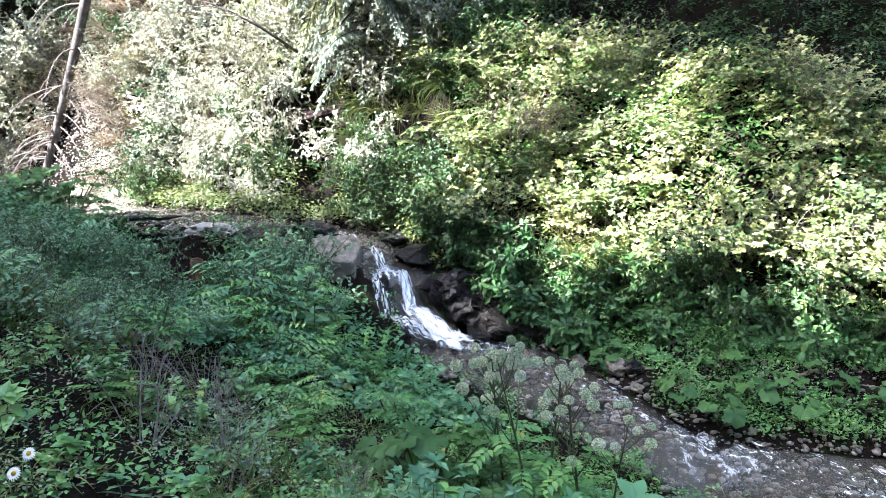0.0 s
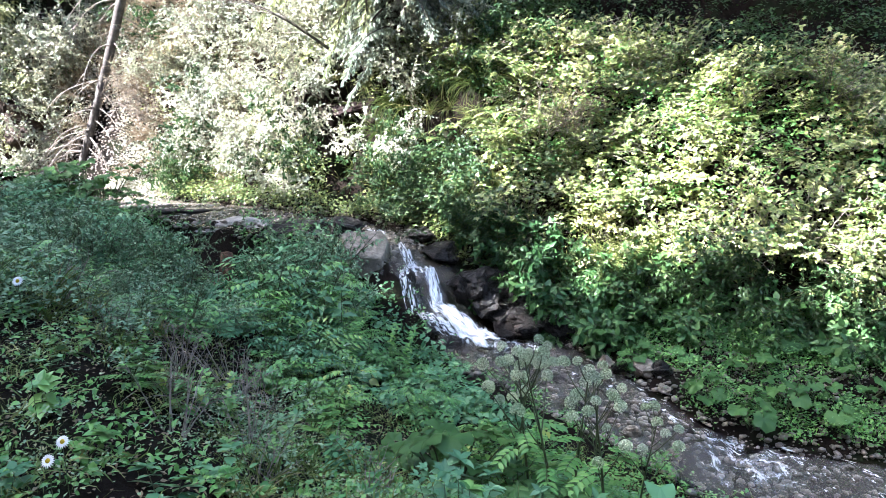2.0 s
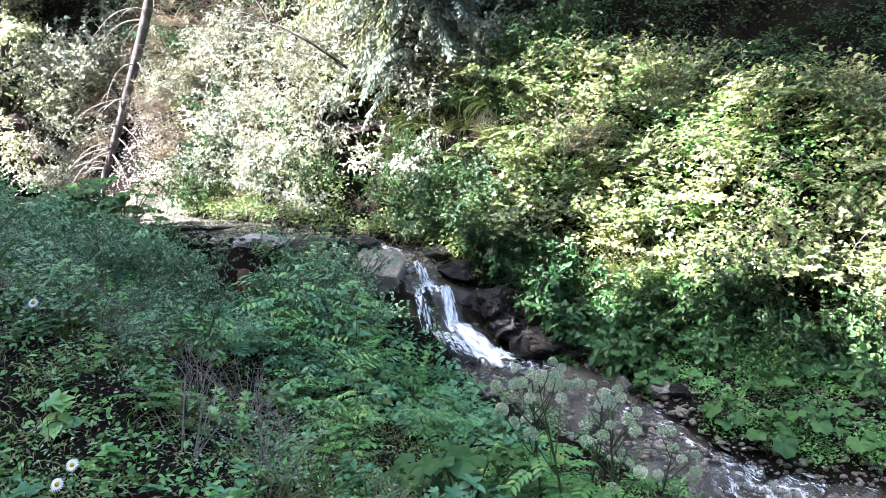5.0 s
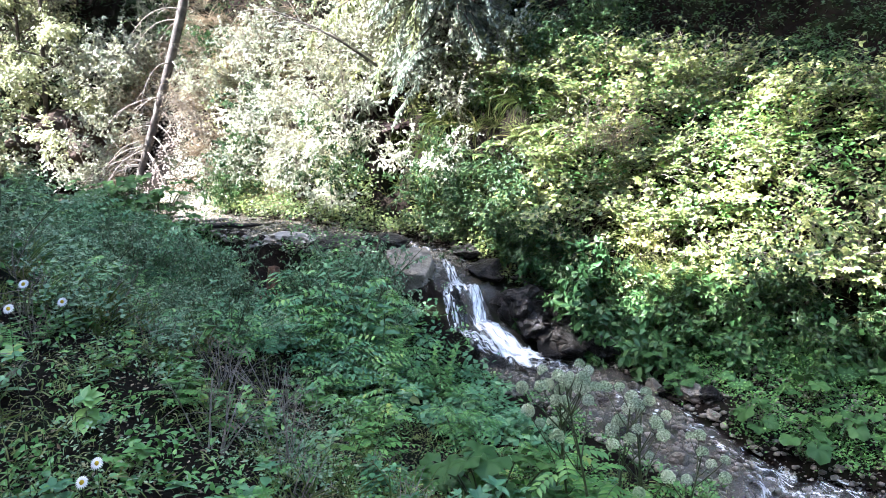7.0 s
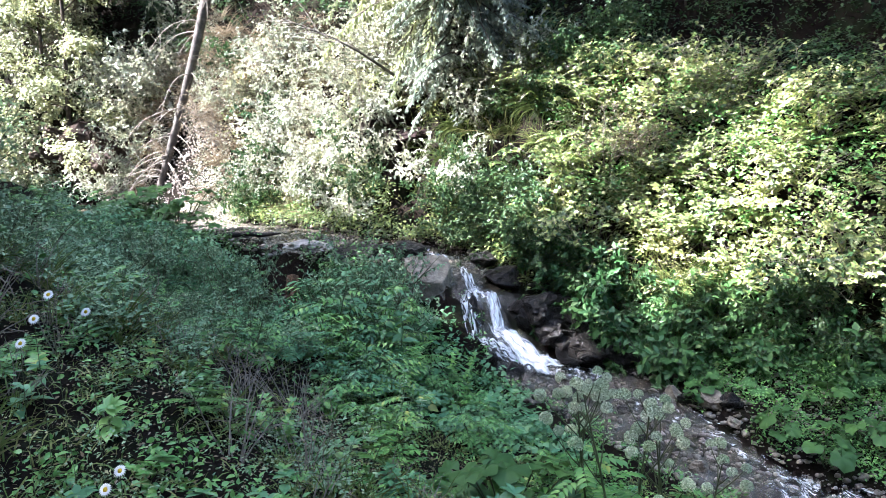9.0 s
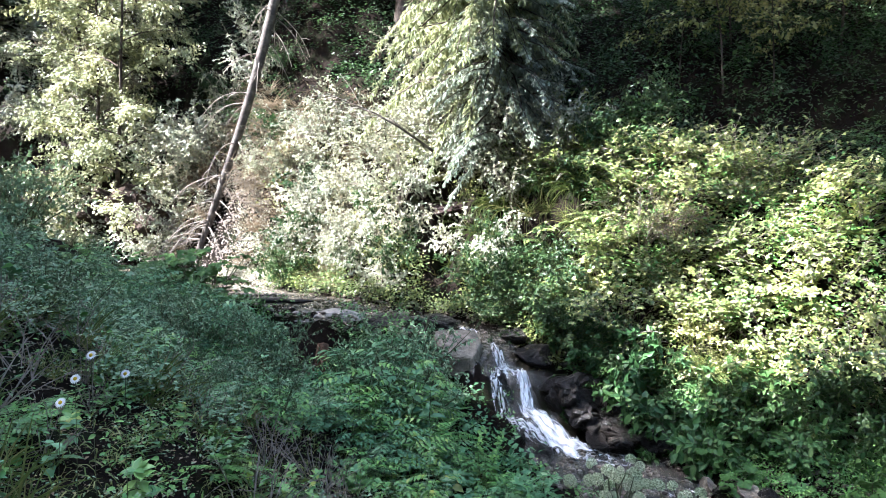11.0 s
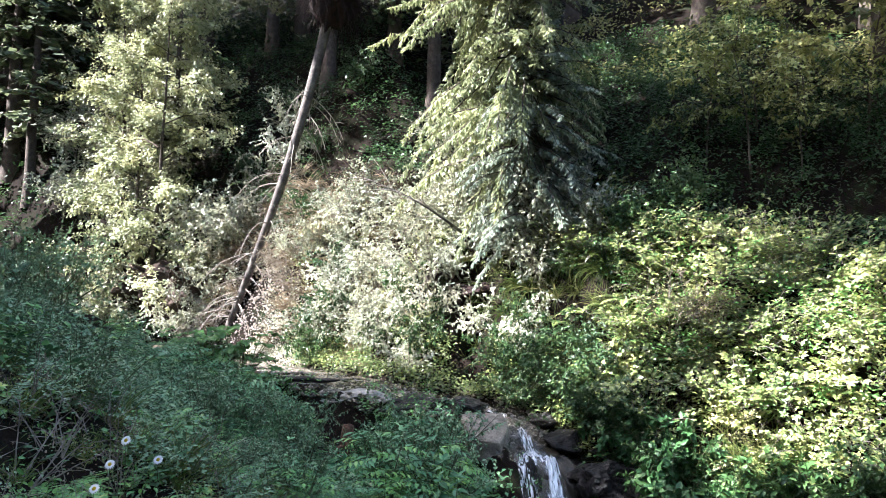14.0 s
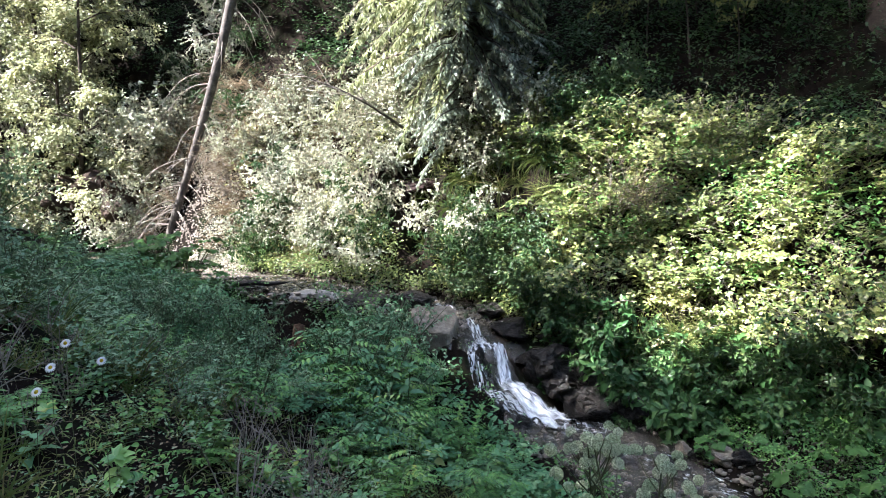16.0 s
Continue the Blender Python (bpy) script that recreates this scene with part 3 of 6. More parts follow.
def shrub(seed, h=1.2, r=0.8, stems=9, twigs=9, per=9, leaf=0.065, mat=G_BANK, bark=M_TWIG, name="shrub", label="", category="shrub", group="", shape=LEAF5, droop=0.5):
    rng = np.random.default_rng(seed)
    root = thing(name, label, category, group)
    st, lv = Soup(), Soup()
    for k in range(stems):
        a = rng.uniform(0, 6.28)
        out = r / h * rng.uniform(0.1, 1.1)
        p = curve_points((0.05 * np.cos(a), 0.05 * np.sin(a), 0), (out * np.cos(a), out * np.sin(a), 1), h * rng.uniform(0.75, 1.2), 7, rng, droop, 0.35)
        st.tube(p, np.linspace(0.012, 0.003, 8) * (h / 1.2) ** 0.7, 4)
        tt = rng.uniform(0.25, 1.0, twigs)
        base, dirs = along(p, tt)
        for b, d, t in zip(base, dirs, tt):
            w = unit(d * 0.5 + rng.normal(0, 0.75, 3) + np.array([0, 0, 0.1]))
            q = curve_points(b, w, h * rng.uniform(0.18, 0.4), 2, rng, 0.5, 0.3)
            st.tube(q, np.linspace(0.004, 0.0015, 3), 3)
            pos, way = along(q, rng.uniform(0.1, 1, per))
            dl = unit(way * 0.6 + rng.normal(0, 0.7, (per, 3)) + np.array([0, 0, -0.15]))
            sz = leaf * rng.uniform(0.6, 1.25, per)
            lv.leaves(shape, pos, dl, np.array([-0.5, -0.35, 0.9]) + rng.normal(0, 0.33, (per, 3)), sz, sz * rng.uniform(0.45, 0.65, per))
    tagged(part("stem", st.mesh("stem", bark), root), kind="stuff")
    tagged(part("foliage", lv.mesh("foliage", mat), root), kind="stuff")
    return root


def bramble(seed, h=0.85, r=0.7, canes=9, leaflet=0.11):
    """A bramble: arching canes that carry flat leaves of three to five leaflets, turned up to the light."""
    rng = np.random.default_rng(seed)
    root = thing("bramble_bush", "leafy bramble bush with toothed compound leaves on the sunlit bank", "bush", "bushes on the bank")
    st, lv = Soup(), Soup()
    for k in range(canes):
        a = k * 2.4 + rng.uniform(-0.5, 0.5)
        out = r / h * rng.uniform(0.15, 1.2)
        p = curve_points((0.06 * np.cos(a), 0.06 * np.sin(a), 0), (out * np.cos(a), out * np.sin(a), 1), h * rng.uniform(0.7, 1.3), 7, rng, 0.9, 0.35)
        st.tube(p, np.linspace(0.008, 0.003, 8), 4)
        n = int(rng.integers(10, 15))
        for j, (b, d) in enumerate(zip(*along(p, np.linspace(0.28, 1.0, n)))):
            w = a + j * 2.4 + rng.uniform(-0.4, 0.4)
            way = unit(np.array([np.cos(w), np.sin(w), 0.35]) + d * 0.4)
            tip = b + way * rng.uniform(0.06, 0.13)
            st.tube([b, tip], [0.003, 0.002], 3)
            up = unit(np.array([-0.3, -0.3, 1.0]) + rng.normal(0, 0.3, 3))
            side = unit(np.cross(up, way))
            m = 5 if rng.random() < 0.4 else 3
            ang = np.linspace(-1.25, 1.25, m) if m == 3 else np.linspace(-1.9, 1.9, m)
            dl = np.cos(ang)[:, None] * way + np.sin(ang)[:, None] * side + np.array([0, 0, -0.18])
            sz = leaflet * (1.1 - 0.25 * np.abs(ang) / 1.9) * rng.uniform(0.75, 1.25)
            lv.leaves(LEAF8, np.tile(tip, (m, 1)), dl, np.tile(up, (m, 1)) + rng.normal(0, 0.12, (m, 3)), sz, sz * 0.66)
    tagged(part("stem", st.mesh("stem", M_TWIG), root), kind="stuff")
    tagged(part("foliage", lv.mesh("foliage", G_BANK), root), kind="stuff")
    return root


def round_leaf_mesh(seed, mat):
    """A large round butterbur leaf with a notch at the stalk and a wavy rim; its stalk meets it at the origin."""
    rng = np.random.default_rng(seed)
    n = 18
    a = np.linspace(0.22, 2 * np.pi - 0.22, n)
    rr = 1 + 0.08 * np.sin(a * 7 + rng.uniform(0, 6)) + rng.normal(0, 0.03, n)
    wave = 0.09 * np.sin(a * 5 + rng.uniform(0, 6)) + rng.normal(0, 0.025, n)
    outer = np.stack([-np.cos(a) * rr * 0.5 + 0.12, np.sin(a) * rr * 0.5, wave - 0.02], 1)
    inner = np.stack([-np.cos(a) * rr * 0.27 + 0.09, np.sin(a) * rr * 0.27, 0.35 * wave + 0.045], 1)
    v = np.concatenate([[(0.04, 0, 0)], inner, outer])
    f = []
    for i in range(n - 1):
        f += [(0, 1 + i + 1, 1 + i), (1 + i, 2 + i, n + 2 + i), (1 + i, n + 2 + i, n + 1 + i)]
    s = Soup()
    s.add(v, f)
    return s.mesh("leaf", mat, True)


ROUND_LEAVES = [round_leaf_mesh(i, G_BUTTER) for i in range(4)]


def butterbur(seed, count=8, h=0.45, size=0.36, label="clump of large round green butterbur leaves by the stream"):
    rng = np.random.default_rng(seed)
    root = thing("butterbur", label, "plant", "butterburs by the stream")
    st = Soup()
    for k in range(count):
        a = k * 2.4 + rng.uniform(-0.4, 0.4)
        hh = h * rng.uniform(0.5, 1.2)
        out = rng.uniform(0.25, 0.95)
        p = curve_points((0.03 * np.cos(a), 0.03 * np.sin(a), 0), (out * np.cos(a), out * np.sin(a), 1), hh * 1.1, 4, rng, 0.1, 0.15)
        st = Soup()
        st.tube(p, np.linspace(0.009, 0.006, 5), 5)
        part("stalk", st.mesh("stalk", M_STEM), root)
        leaf = part("leaf", ROUND_LEAVES[int(rng.integers(4))], root)
        s = size * rng.uniform(0.65, 1.2)
        leaf.matrix_basis = Matrix.LocRotScale(p[-1], Euler((rng.normal(0, 0.2), 0.25 + rng.normal(0, 0.2), a)), (s, s, s))
    return root


def umbel_mesh(seed):
    """A globe of small florets on rays, as wide as 1."""
    rng = np.random.default_rng(seed)
    s = Soup()
    n = 52
    k = np.arange(n) + 0.5
    ph, th = np.arccos(1 - 1.55 * k / n), np.pi * (1 + 5 ** 0.5) * k
    tip = np.stack([np.cos(th) * np.sin(ph), np.sin(th) * np.sin(ph), np.cos(ph)], 1) * 0.43
    for d in tip:
        s.tube([(0, 0, 0), d * 0.9], [0.012, 0.008], 3)
        m = 7
        o = unit(rng.normal(0, 1, (m, 3)) + unit(d) * 0.6)
        s.leaves(LEAF5, d + o * 0.025, o, rng.normal(0, 1, (m, 3)), 0.12, 0.13)
    return s.mesh("umbel", G_UMBEL)


UMBELS = [umbel_mesh(i) for i in range(3)]


def angelica(seed, h=1.1, heads=9, size=0.11, label="tall angelica with pale seeding umbels on green stalks"):
    rng = np.random.default_rng(seed)
    root = thing("angelica", label, "wildflower", "angelicas on the slope")
    st, lv = Soup(), Soup()
    p = curve_points((0, 0, 0), (0.05, 0.05, 1), h, 8, rng, 0, 0.15)
    st.tube(p, np.linspace(0.012, 0.005, 9), 6)
    tips = [p[-1]]
    for k in range(heads - 1):
        b, d = along(p, np.array([rng.uniform(0.35, 0.95)]))
        a = k * 2.4 + rng.uniform(-0.3, 0.3)
        left = h - b[0][2]
        q = curve_points(b[0], (np.cos(a) * 0.8, np.sin(a) * 0.8, 0.9), min(0.5, left * 0.9 + 0.12) * rng.uniform(0.7, 1.1), 4, rng, -0.5, 0.15)
        sb = Soup()
        sb.tube(q, np.linspace(0.006, 0.003, 5), 4)
        part("flower_stalk", sb.mesh("flower_stalk", M_STEM), root)
        tips.append(q[-1])
    for t in tips:
        u = part("umbel", UMBELS[int(rng.integers(3))], root)
        s = size * rng.uniform(0.75, 1.2)
        u.matrix_basis = Matrix.LocRotScale(t, Euler((rng.normal(0, 0.25), rng.normal(0, 0.25), rng.uniform(0, 6))), (s, s, s))
    for k in range(7):
        b, d = along(p, np.array([rng.uniform(0.08, 0.55)]))
        a = rng.uniform(0, 6.28)
        q = curve_points(b[0], (np.cos(a), np.sin(a), 0.6), 0.3, 4, rng, 0.9, 0.2)
        st.tube(q, np.linspace(0.004, 0.002, 5), 3)
        pos, way = along(q, np.repeat(np.linspace(0.4, 1, 5), 2))
        sd = np.tile([-1.0, 1.0], 5)[:, None]
        lv.leaves(LEAF8, pos, way * 0.6 + np.cross(way, (0, 0, 1.0)) * sd, np.tile((0, 0, 1.0), (10, 1)), 0.09, 0.045)
    tagged(part("stem", st.mesh("stem", M_STEM), root), kind="stuff")
    tagged(part("foliage", lv.mesh("foliage", G_HERB), root), kind="stuff")
    return root


def daisy(seed, h=0.4):
    rng = np.random.default_rng(seed)
    root = thing("daisy", "white ox-eye daisy with a yellow centre on a thin stem", "flower", "daisies in the meadow")
    st, pe, di = Soup(), Soup(), Soup()
    p = curve_points((0, 0, 0), (0.02, -0.02, 1), h, 5, rng, 0, 0.06)
    st.tube(p, 0.0018, 4)
    n = 18
    a = np.linspace(0, 6.28, n, endpoint=False)
    nrm = unit(np.array([0.15, -0.6, 0.75]))
    e1 = unit(np.cross(nrm, (1.0, 0, 0)))
    e2 = np.cross(nrm, e1)
    d = np.cos(a)[:, None] * e1 + np.sin(a)[:, None] * e2
    pe.leaves(BLADE, p[-1] + d * 0.007, d, np.tile(nrm, (n, 1)) + rng.normal(0, 0.1, (n, 3)), 0.019, 0.0075)
    di.tube([p[-1] - nrm * 0.003, p[-1] + nrm * 0.002, p[-1] + nrm * 0.006, p[-1] + nrm * 0.008], [0.008, 0.009, 0.006, 0.0005], 8)
    tagged(part("stem", st.mesh("stem", M_STEM), root), kind="stuff")
    part("petals", pe.mesh("petals", G_PETAL), root, "ring of narrow white petals")
    part("flower_disc", di.mesh("flower_disc", G_DISC), root, "yellow flower centre")
    return root


def fern(seed, size=0.6, mat=G_BANK, label="green fern with arching feathered fronds on the steep bank", group="ferns on the bank"):
    rng = np.random.default_rng(seed)
    root = thing("fern", label, "fern", group)
    for k in range(7):
        s = Soup()
        a = k * 0.9 + rng.uniform(-0.2, 0.2)
        p = curve_points((0, 0, 0), (np.cos(a) * 0.8, np.sin(a) * 0.8, 0.9), size * rng.uniform(0.8, 1.15), 8, rng, 1.3, 0.1)
        s.tube(p, np.linspace(0.004, 0.001, 9), 3)
        n = 22
        t = np.linspace(0.15, 1, n)
        pos, way = along(p, t)
        for sd in (-1, 1):
            ln = 0.2 * size * np.sin(np.pi * (0.15 + 0.85 * t) ** 0.8) + 0.01
            lt = unit(np.cross(way, (0, 0, 1.0))) * sd
            s.leaves(LEAF5, pos, lt + way * 0.35, np.cross(way, lt) * sd * -1, ln, 0.022 * size / 0.6)
        part("frond", s.mesh("frond", mat), root)
    return root


def grass_tuft(seed, h=0.45, blades=60, mat=G_GRASS, droop=1.0, label="tuft of long drooping green grass on the bank", name="grass_tuft", group="grass tufts"):
    rng = np.random.default_rng(seed)
    s = Soup()
    for k in range(blades):
        a = rng.uniform(0, 6.28)
        o = rng.uniform(0.1, 0.9)
        p = curve_points((0.05 * rng.normal(), 0.05 * rng.normal(), 0), (o * np.cos(a), o * np.sin(a), 1), h * rng.uniform(0.5, 1.2), 5, rng, droop * rng.uniform(0.5, 1.6), 0.2)
        side = unit(np.cross(np.gradient(p, axis=0), (np.cos(a + 1), np.sin(a + 1), 0.3)))
        w = np.array([0.004, 0.005, 0.005, 0.004, 0.003, 0.0005])[:, None]
        v = np.concatenate([p - side * w, p + side * w])
        f = []
        for i in range(5):
            f += [(i, i + 1, 7 + i), (i, 7 + i, 6 + i)]
        s.add(v, f)
    return tagged(new(name, s.mesh(name, mat)), label, "grass", group)


def undergrowth(name, label, spots, rng, leaf, height, mat, per=26, width=0.16, facing=(0, 0, 1), shape=LEAF5):
    """Many small leafy shoots, joined: nobody could count them."""
    s = Soup()
    x, y = np.array(spots).T
    z = ground_z(x, y)
    base = np.stack([x, y, z], 1)
    n = len(base)
    hh = height * rng.uniform(0.45, 1.15, n)
    lean = rng.normal(0, 0.22, (n, 3)) + np.array(facing) * np.array([0.5, 0.5, 0]) + np.array([0, 0, 1.0])
    lean = unit(lean)
    t = rng.uniform(0.15, 1, (n, per)) ** 0.8
    pos = base[:, None] + lean[:, None] * (hh[:, None] * t)[..., None] + rng.normal(0, 1, (n, per, 3)) * np.array([width, width, 0.04]) * 0.55
    d = rng.normal(0, 1, (n, per, 3)) * np.array([1, 1, 0.45]) + np.array(facing) * np.array([0.5, 0.5, 0]) + np.array([0, 0, -0.1])
    up = rng.normal(0, 0.42, (n, per, 3)) + np.array(facing) * np.array([0.5, 0.5, 0]) + np.array([0, 0, 1.0])
    sz = leaf * rng.uniform(0.55, 1.3, n * per)
    s.leaves(shape, pos.reshape(-1, 3), d.reshape(-1, 3), up.reshape(-1, 3), sz, sz * rng.uniform(0.42, 0.68, n * per))
    return tagged(new(name, s.mesh(name, mat)), label, "plants", kind="stuff")


# ---------------------------------------------------------------- trees


def spruce(seed, h=18.0, r=2.4, trunk=0.24, first=1.0, whorls=26, per=6, fine=5, label="tall green spruce tree on the slope", group="spruces on the hill", dead_below=0.0, thin=1.0, wide=0.034, hang=0.22, bare=None, needles=None, loose=0.15):
    rng = np.random.default_rng(seed)
    root = thing("spruce_tree", label, "tree", group)
    tr, br, lv = Soup(), Soup(), Soup()
    zz = np.linspace(-0.4, h, 14)
    rad = trunk * (1 - (np.maximum(zz, 0) / h) ** 0.9 * 0.96) * (1 + 0.45 * np.exp(-np.maximum(zz, 0) / 0.35))
    tr.tube(np.stack([0.05 * np.sin(zz * 0.5), 0.05 * np.cos(zz * 0.4), zz], 1), rad, 10)
    for w in range(whorls):
        f = (w + 0.3) / whorls
        z = first + (h - first) * f ** 1.15
        reach = r * (1 - f) ** 0.75 * (0.75 + 0.25 * min(1, f * 6)) + 0.15
        for k in range(per):
            a = k * 6.28 / per + rng.uniform(-0.45, 0.45) + w
            shy = bare is not None and math.cos(a - bare) > 0.25
            ln = reach * rng.uniform(0.6 if hang > 0.3 else 0.7, 1.15) * (0.62 if shy else 1.0)
            up = 0.25 * f + rng.normal(0, 0.2 + 0.25 * (loose > 0.3)) - 0.12
            p = curve_points((0, 0, z + rng.uniform(-0.35, 0.35) * (1 + 2 * (loose > 0.3))), (np.cos(a), np.sin(a), up), ln, 6, rng, 0.5 * (1 - f) + 0.1 + (loose > 0.3) * 0.5, 0.12 + loose * 0.8)
            br.tube(p, np.linspace(0.012 + 0.008 * ln, 0.004, 7), 3)
            if z < dead_below or (shy and rng.random() < 0.45):
                continue
            n = max(4, int(ln / 0.11 * thin))
            t = np.linspace(0.22, 1, n)
            pos, way = along(p, t)
            for sd in (-1, 1):
                tl = (0.16 + 0.32 * ln / 2.4 * (0.5 if loose > 0.3 else 1)) * (1.12 - 0.75 * t) * rng.uniform(0.7, 1.2, n)
                side = unit(np.cross(way, (0, 0, 1.0))) * sd
                tw = unit(side + way * 0.75 + np.array([0, 0, -hang]) + rng.normal(0, loose, (n, 3)))
                for q in range(fine):
                    u = (q + 0.5) / fine
                    s2 = 1 if q % 2 else -1
                    o = unit(np.cross(tw, (0, 0, 1.0))) * s2
                    bpos = pos + tw * (tl * u)[:, None]
                    lv.leaves(TWIGLET, bpos, tw + o * 0.7 + np.array([0, 0, -0.3]) + rng.normal(0, loose, (n, 3)), np.tile((0, 0, 1.0), (n, 1)) + rng.normal(0, 0.35, (n, 3)), tl * 0.5 * (1.2 - 0.6 * u) + 0.03, wide)
                lv.leaves(TWIGLET, pos, tw, np.tile((0, 0, 1.0), (n, 1)) + rng.normal(0, 0.3, (n, 3)), tl * 1.05, wide * 1.1)
    part("trunk", tr.mesh("trunk", M_BARK, True), root)
    tagged(part("branchwork", br.mesh("branchwork", M_BARK), root), kind="stuff")
    part("crown", lv.mesh("crown", needles or G_NEEDLE), root)
    return root


def broad_tree(seed, h=9.0, r=3.0, trunk=0.12, limbs=16, twigs=14, per=22, leaf=0.085, mat=G_TREE, first=0.15, label="leafy deciduous tree lit by the sun", group="deciduous trees", name="deciduous_tree", lean=(0.0, 0.0), shape=LEAF5, flat=0.35):
    rng = np.random.default_rng(seed)
    root = thing(name, label, "tree", group)
    tr, lb, lv = Soup(), Soup(), Soup()
    p = curve_points((0, 0, -0.3), (lean[0], lean[1], 1), h, 9, rng, 0, 0.3)
    tr.tube(p, np.linspace(trunk, trunk * 0.12, 10), 8)
    for k in range(limbs):
        t = first + (1 - first) * (k + 0.5) / limbs
        b, d = along(p, np.array([t]))
        a = k * 2.4 + rng.uniform(-0.4, 0.4)
        ln = r * (1.15 - 0.75 * t) * rng.uniform(0.7, 1.15)
        q = curve_points(b[0], (np.cos(a), np.sin(a), 0.45 + 0.5 * t), ln, 6, rng, 0.6, 0.45)
        lb.tube(q, np.linspace(trunk * 0.38 * (1.1 - 0.7 * t), 0.006, 7), 5)
        for b2, d2 in zip(*along(q, rng.uniform(0.2, 1, twigs))):
            w = unit(d2 * 0.7 + rng.normal(0, 0.7, 3) * np.array([1, 1, 0.6]))
            q2 = curve_points(b2, w, ln * rng.uniform(0.18, 0.4) + 0.1, 4, rng, 0.4, 0.35)
            lb.tube(q2, np.linspace(0.007, 0.002, 5), 3)
            pos, way = along(q2, rng.uniform(0.1, 1, per))
            pos = pos + rng.normal(0, 0.05, pos.shape)
            sz = leaf * rng.uniform(0.6, 1.3, per)
            lv.leaves(shape, pos, way * 0.5 + rng.normal(0, 0.7, (per, 3)) * np.array([1, 1, 0.6]) + np.array([0, 0, -0.2]), rng.normal(0, flat, (per, 3)) + np.array([-0.45, -0.3, 0.95]), sz, sz * 0.6)
    part("trunk", tr.mesh("trunk", M_BARK, True), root)
    tagged(part("branchwork", lb.mesh("branchwork", M_BARK), root), kind="stuff")
    part("crown", lv.mesh("crown", mat), root)
    return root

# ---------------------------------------------------------------- hill: spruces and broad-leaved trees
rng = np.random.default_rng(11)
edge_spruce = spruce(1, 22.0, 3.9, 0.2, 2.6, 72, 10, 4, "sunlit spruce with drooping green boughs at the edge of the bank", "spruces on the hill", hang=0.8, bare=0.2, needles=G_SUN_TONED, loose=0.45)
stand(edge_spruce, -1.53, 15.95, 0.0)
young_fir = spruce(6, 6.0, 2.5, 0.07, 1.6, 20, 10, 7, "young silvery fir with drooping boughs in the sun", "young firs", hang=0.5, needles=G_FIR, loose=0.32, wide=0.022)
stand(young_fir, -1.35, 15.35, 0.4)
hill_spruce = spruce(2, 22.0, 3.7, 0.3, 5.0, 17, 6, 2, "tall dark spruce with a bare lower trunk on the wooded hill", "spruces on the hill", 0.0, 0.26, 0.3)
stand(hill_spruce, -0.86, 28.8, 0.0)
for x, y, s in ((3.3, 22.6, 1.1), (1.0, 29.4, 0.9), (2.3, 31, 1.1), (8.2, 19.5, 1.0), (6.0, 26, 1.2), (11.5, 23, 1.1), (13.5, 15.5, 1.0), (9.8, 30, 1.2), (-4.5, 27, 1.1), (-7.5, 31, 1.2),
                (-13, 30, 1.1), (-17.5, 29.5, 1.2), (-22, 33, 1.2), (-26, 28, 1.1), (17.5, 20, 1.1), (18, 12, 1.1), (1, 35, 1.2), (-14, 38, 1.2), (22, 26, 1.2), (-31, 33, 1.2),
                (-5.2, 22.5, 0.9), (-21, 29.5, 1.0), (-25, 26.5, 1.1), (-13.5, 28, 1.0), (-10, 25.5, 1.0), (5, 31, 1.1), (14, 29, 1.1), (-9.5, 35, 1.2), (-19, 40, 1.2), (5, 42, 1.2), (12, 38, 1.2),
                (6.2, 27.5, 1.0), (10.2, 18.0, 0.9), (6.5, 18.0, 0.85), (6.4, 14.5, 0.8), (9.3, 16.6, 1.0), (7.4, 21.0, 1.1), (12.0, 14.5, 1.0), (-7.0, 24, 0.9), (-9.2, 23.6, 0.9), (8.5, 24.5, 1.1), (15, 18.5, 1.0)):
    copy_at(hill_spruce, place(x, y, rng.uniform(0, 6), s, (0, 0), 0.2))
shade_spruce = spruce(3, 22.0, 3.7, 0.3, 4.0, 16, 5, 1, "dark spruce added on the valley side to cast shade", "spruces on the valley side", 0.0, 0.14, 0.6)
stand(shade_spruce, -15.2, -16.5, 0.0)
# valley side beside the camera: unseen spruces added to shade the stream, tops set by the shadow edge
SHADE_Y, SHADE_TOP = (-2, 0, 2, 3.5, 5.3, 7.1, 9.7, 11.5, 12.5, 14.5, 16), (31, 30, 27.3, 25.0, 22.8, 20.9, 19.2, 15.5, 13.2, 10.5, 8.5)
for x in (-16.5, -19.5, -22.5, -26.0):
    for y in np.arange(-4.0, 13.5, 1.9):
        y0 = y + rng.uniform(-0.3, 0.3)
        top = float(np.interp(y0 - 0.268 * (x + 20), SHADE_Y, SHADE_TOP)) - 1.035 * (x + 20)
        size = (top - gz(x, y0)) / 22
        if 0.2 < size < 1.35:
            copy_at(shade_spruce, place(x, y0, rng.uniform(0, 6), size, (0, 0), 0.1))
# unseen spruces added behind and beside the camera, closing off low sky
for x, y, s in ((-14, -7, 1.1), (-19, -9, 1.2), (-26, -8, 1.1), (-12, -11, 1.1), (-24, -13, 1.1), (-32, -8, 1.1), (-5, -9, 1.0), (3, -10, 1.1), (10, -9, 1.1),
                (-8, -12, 1.1), (0, -14, 1.1), (7, -13, 1.1), (14, -6, 1.0), (18, 0, 1.0), (20, 6, 1.0), (-16, -14, 1.1), (13, -14, 1.1)):
    copy_at(shade_spruce, place(x, y, rng.uniform(0, 6), s, (0, 0), 0.2))

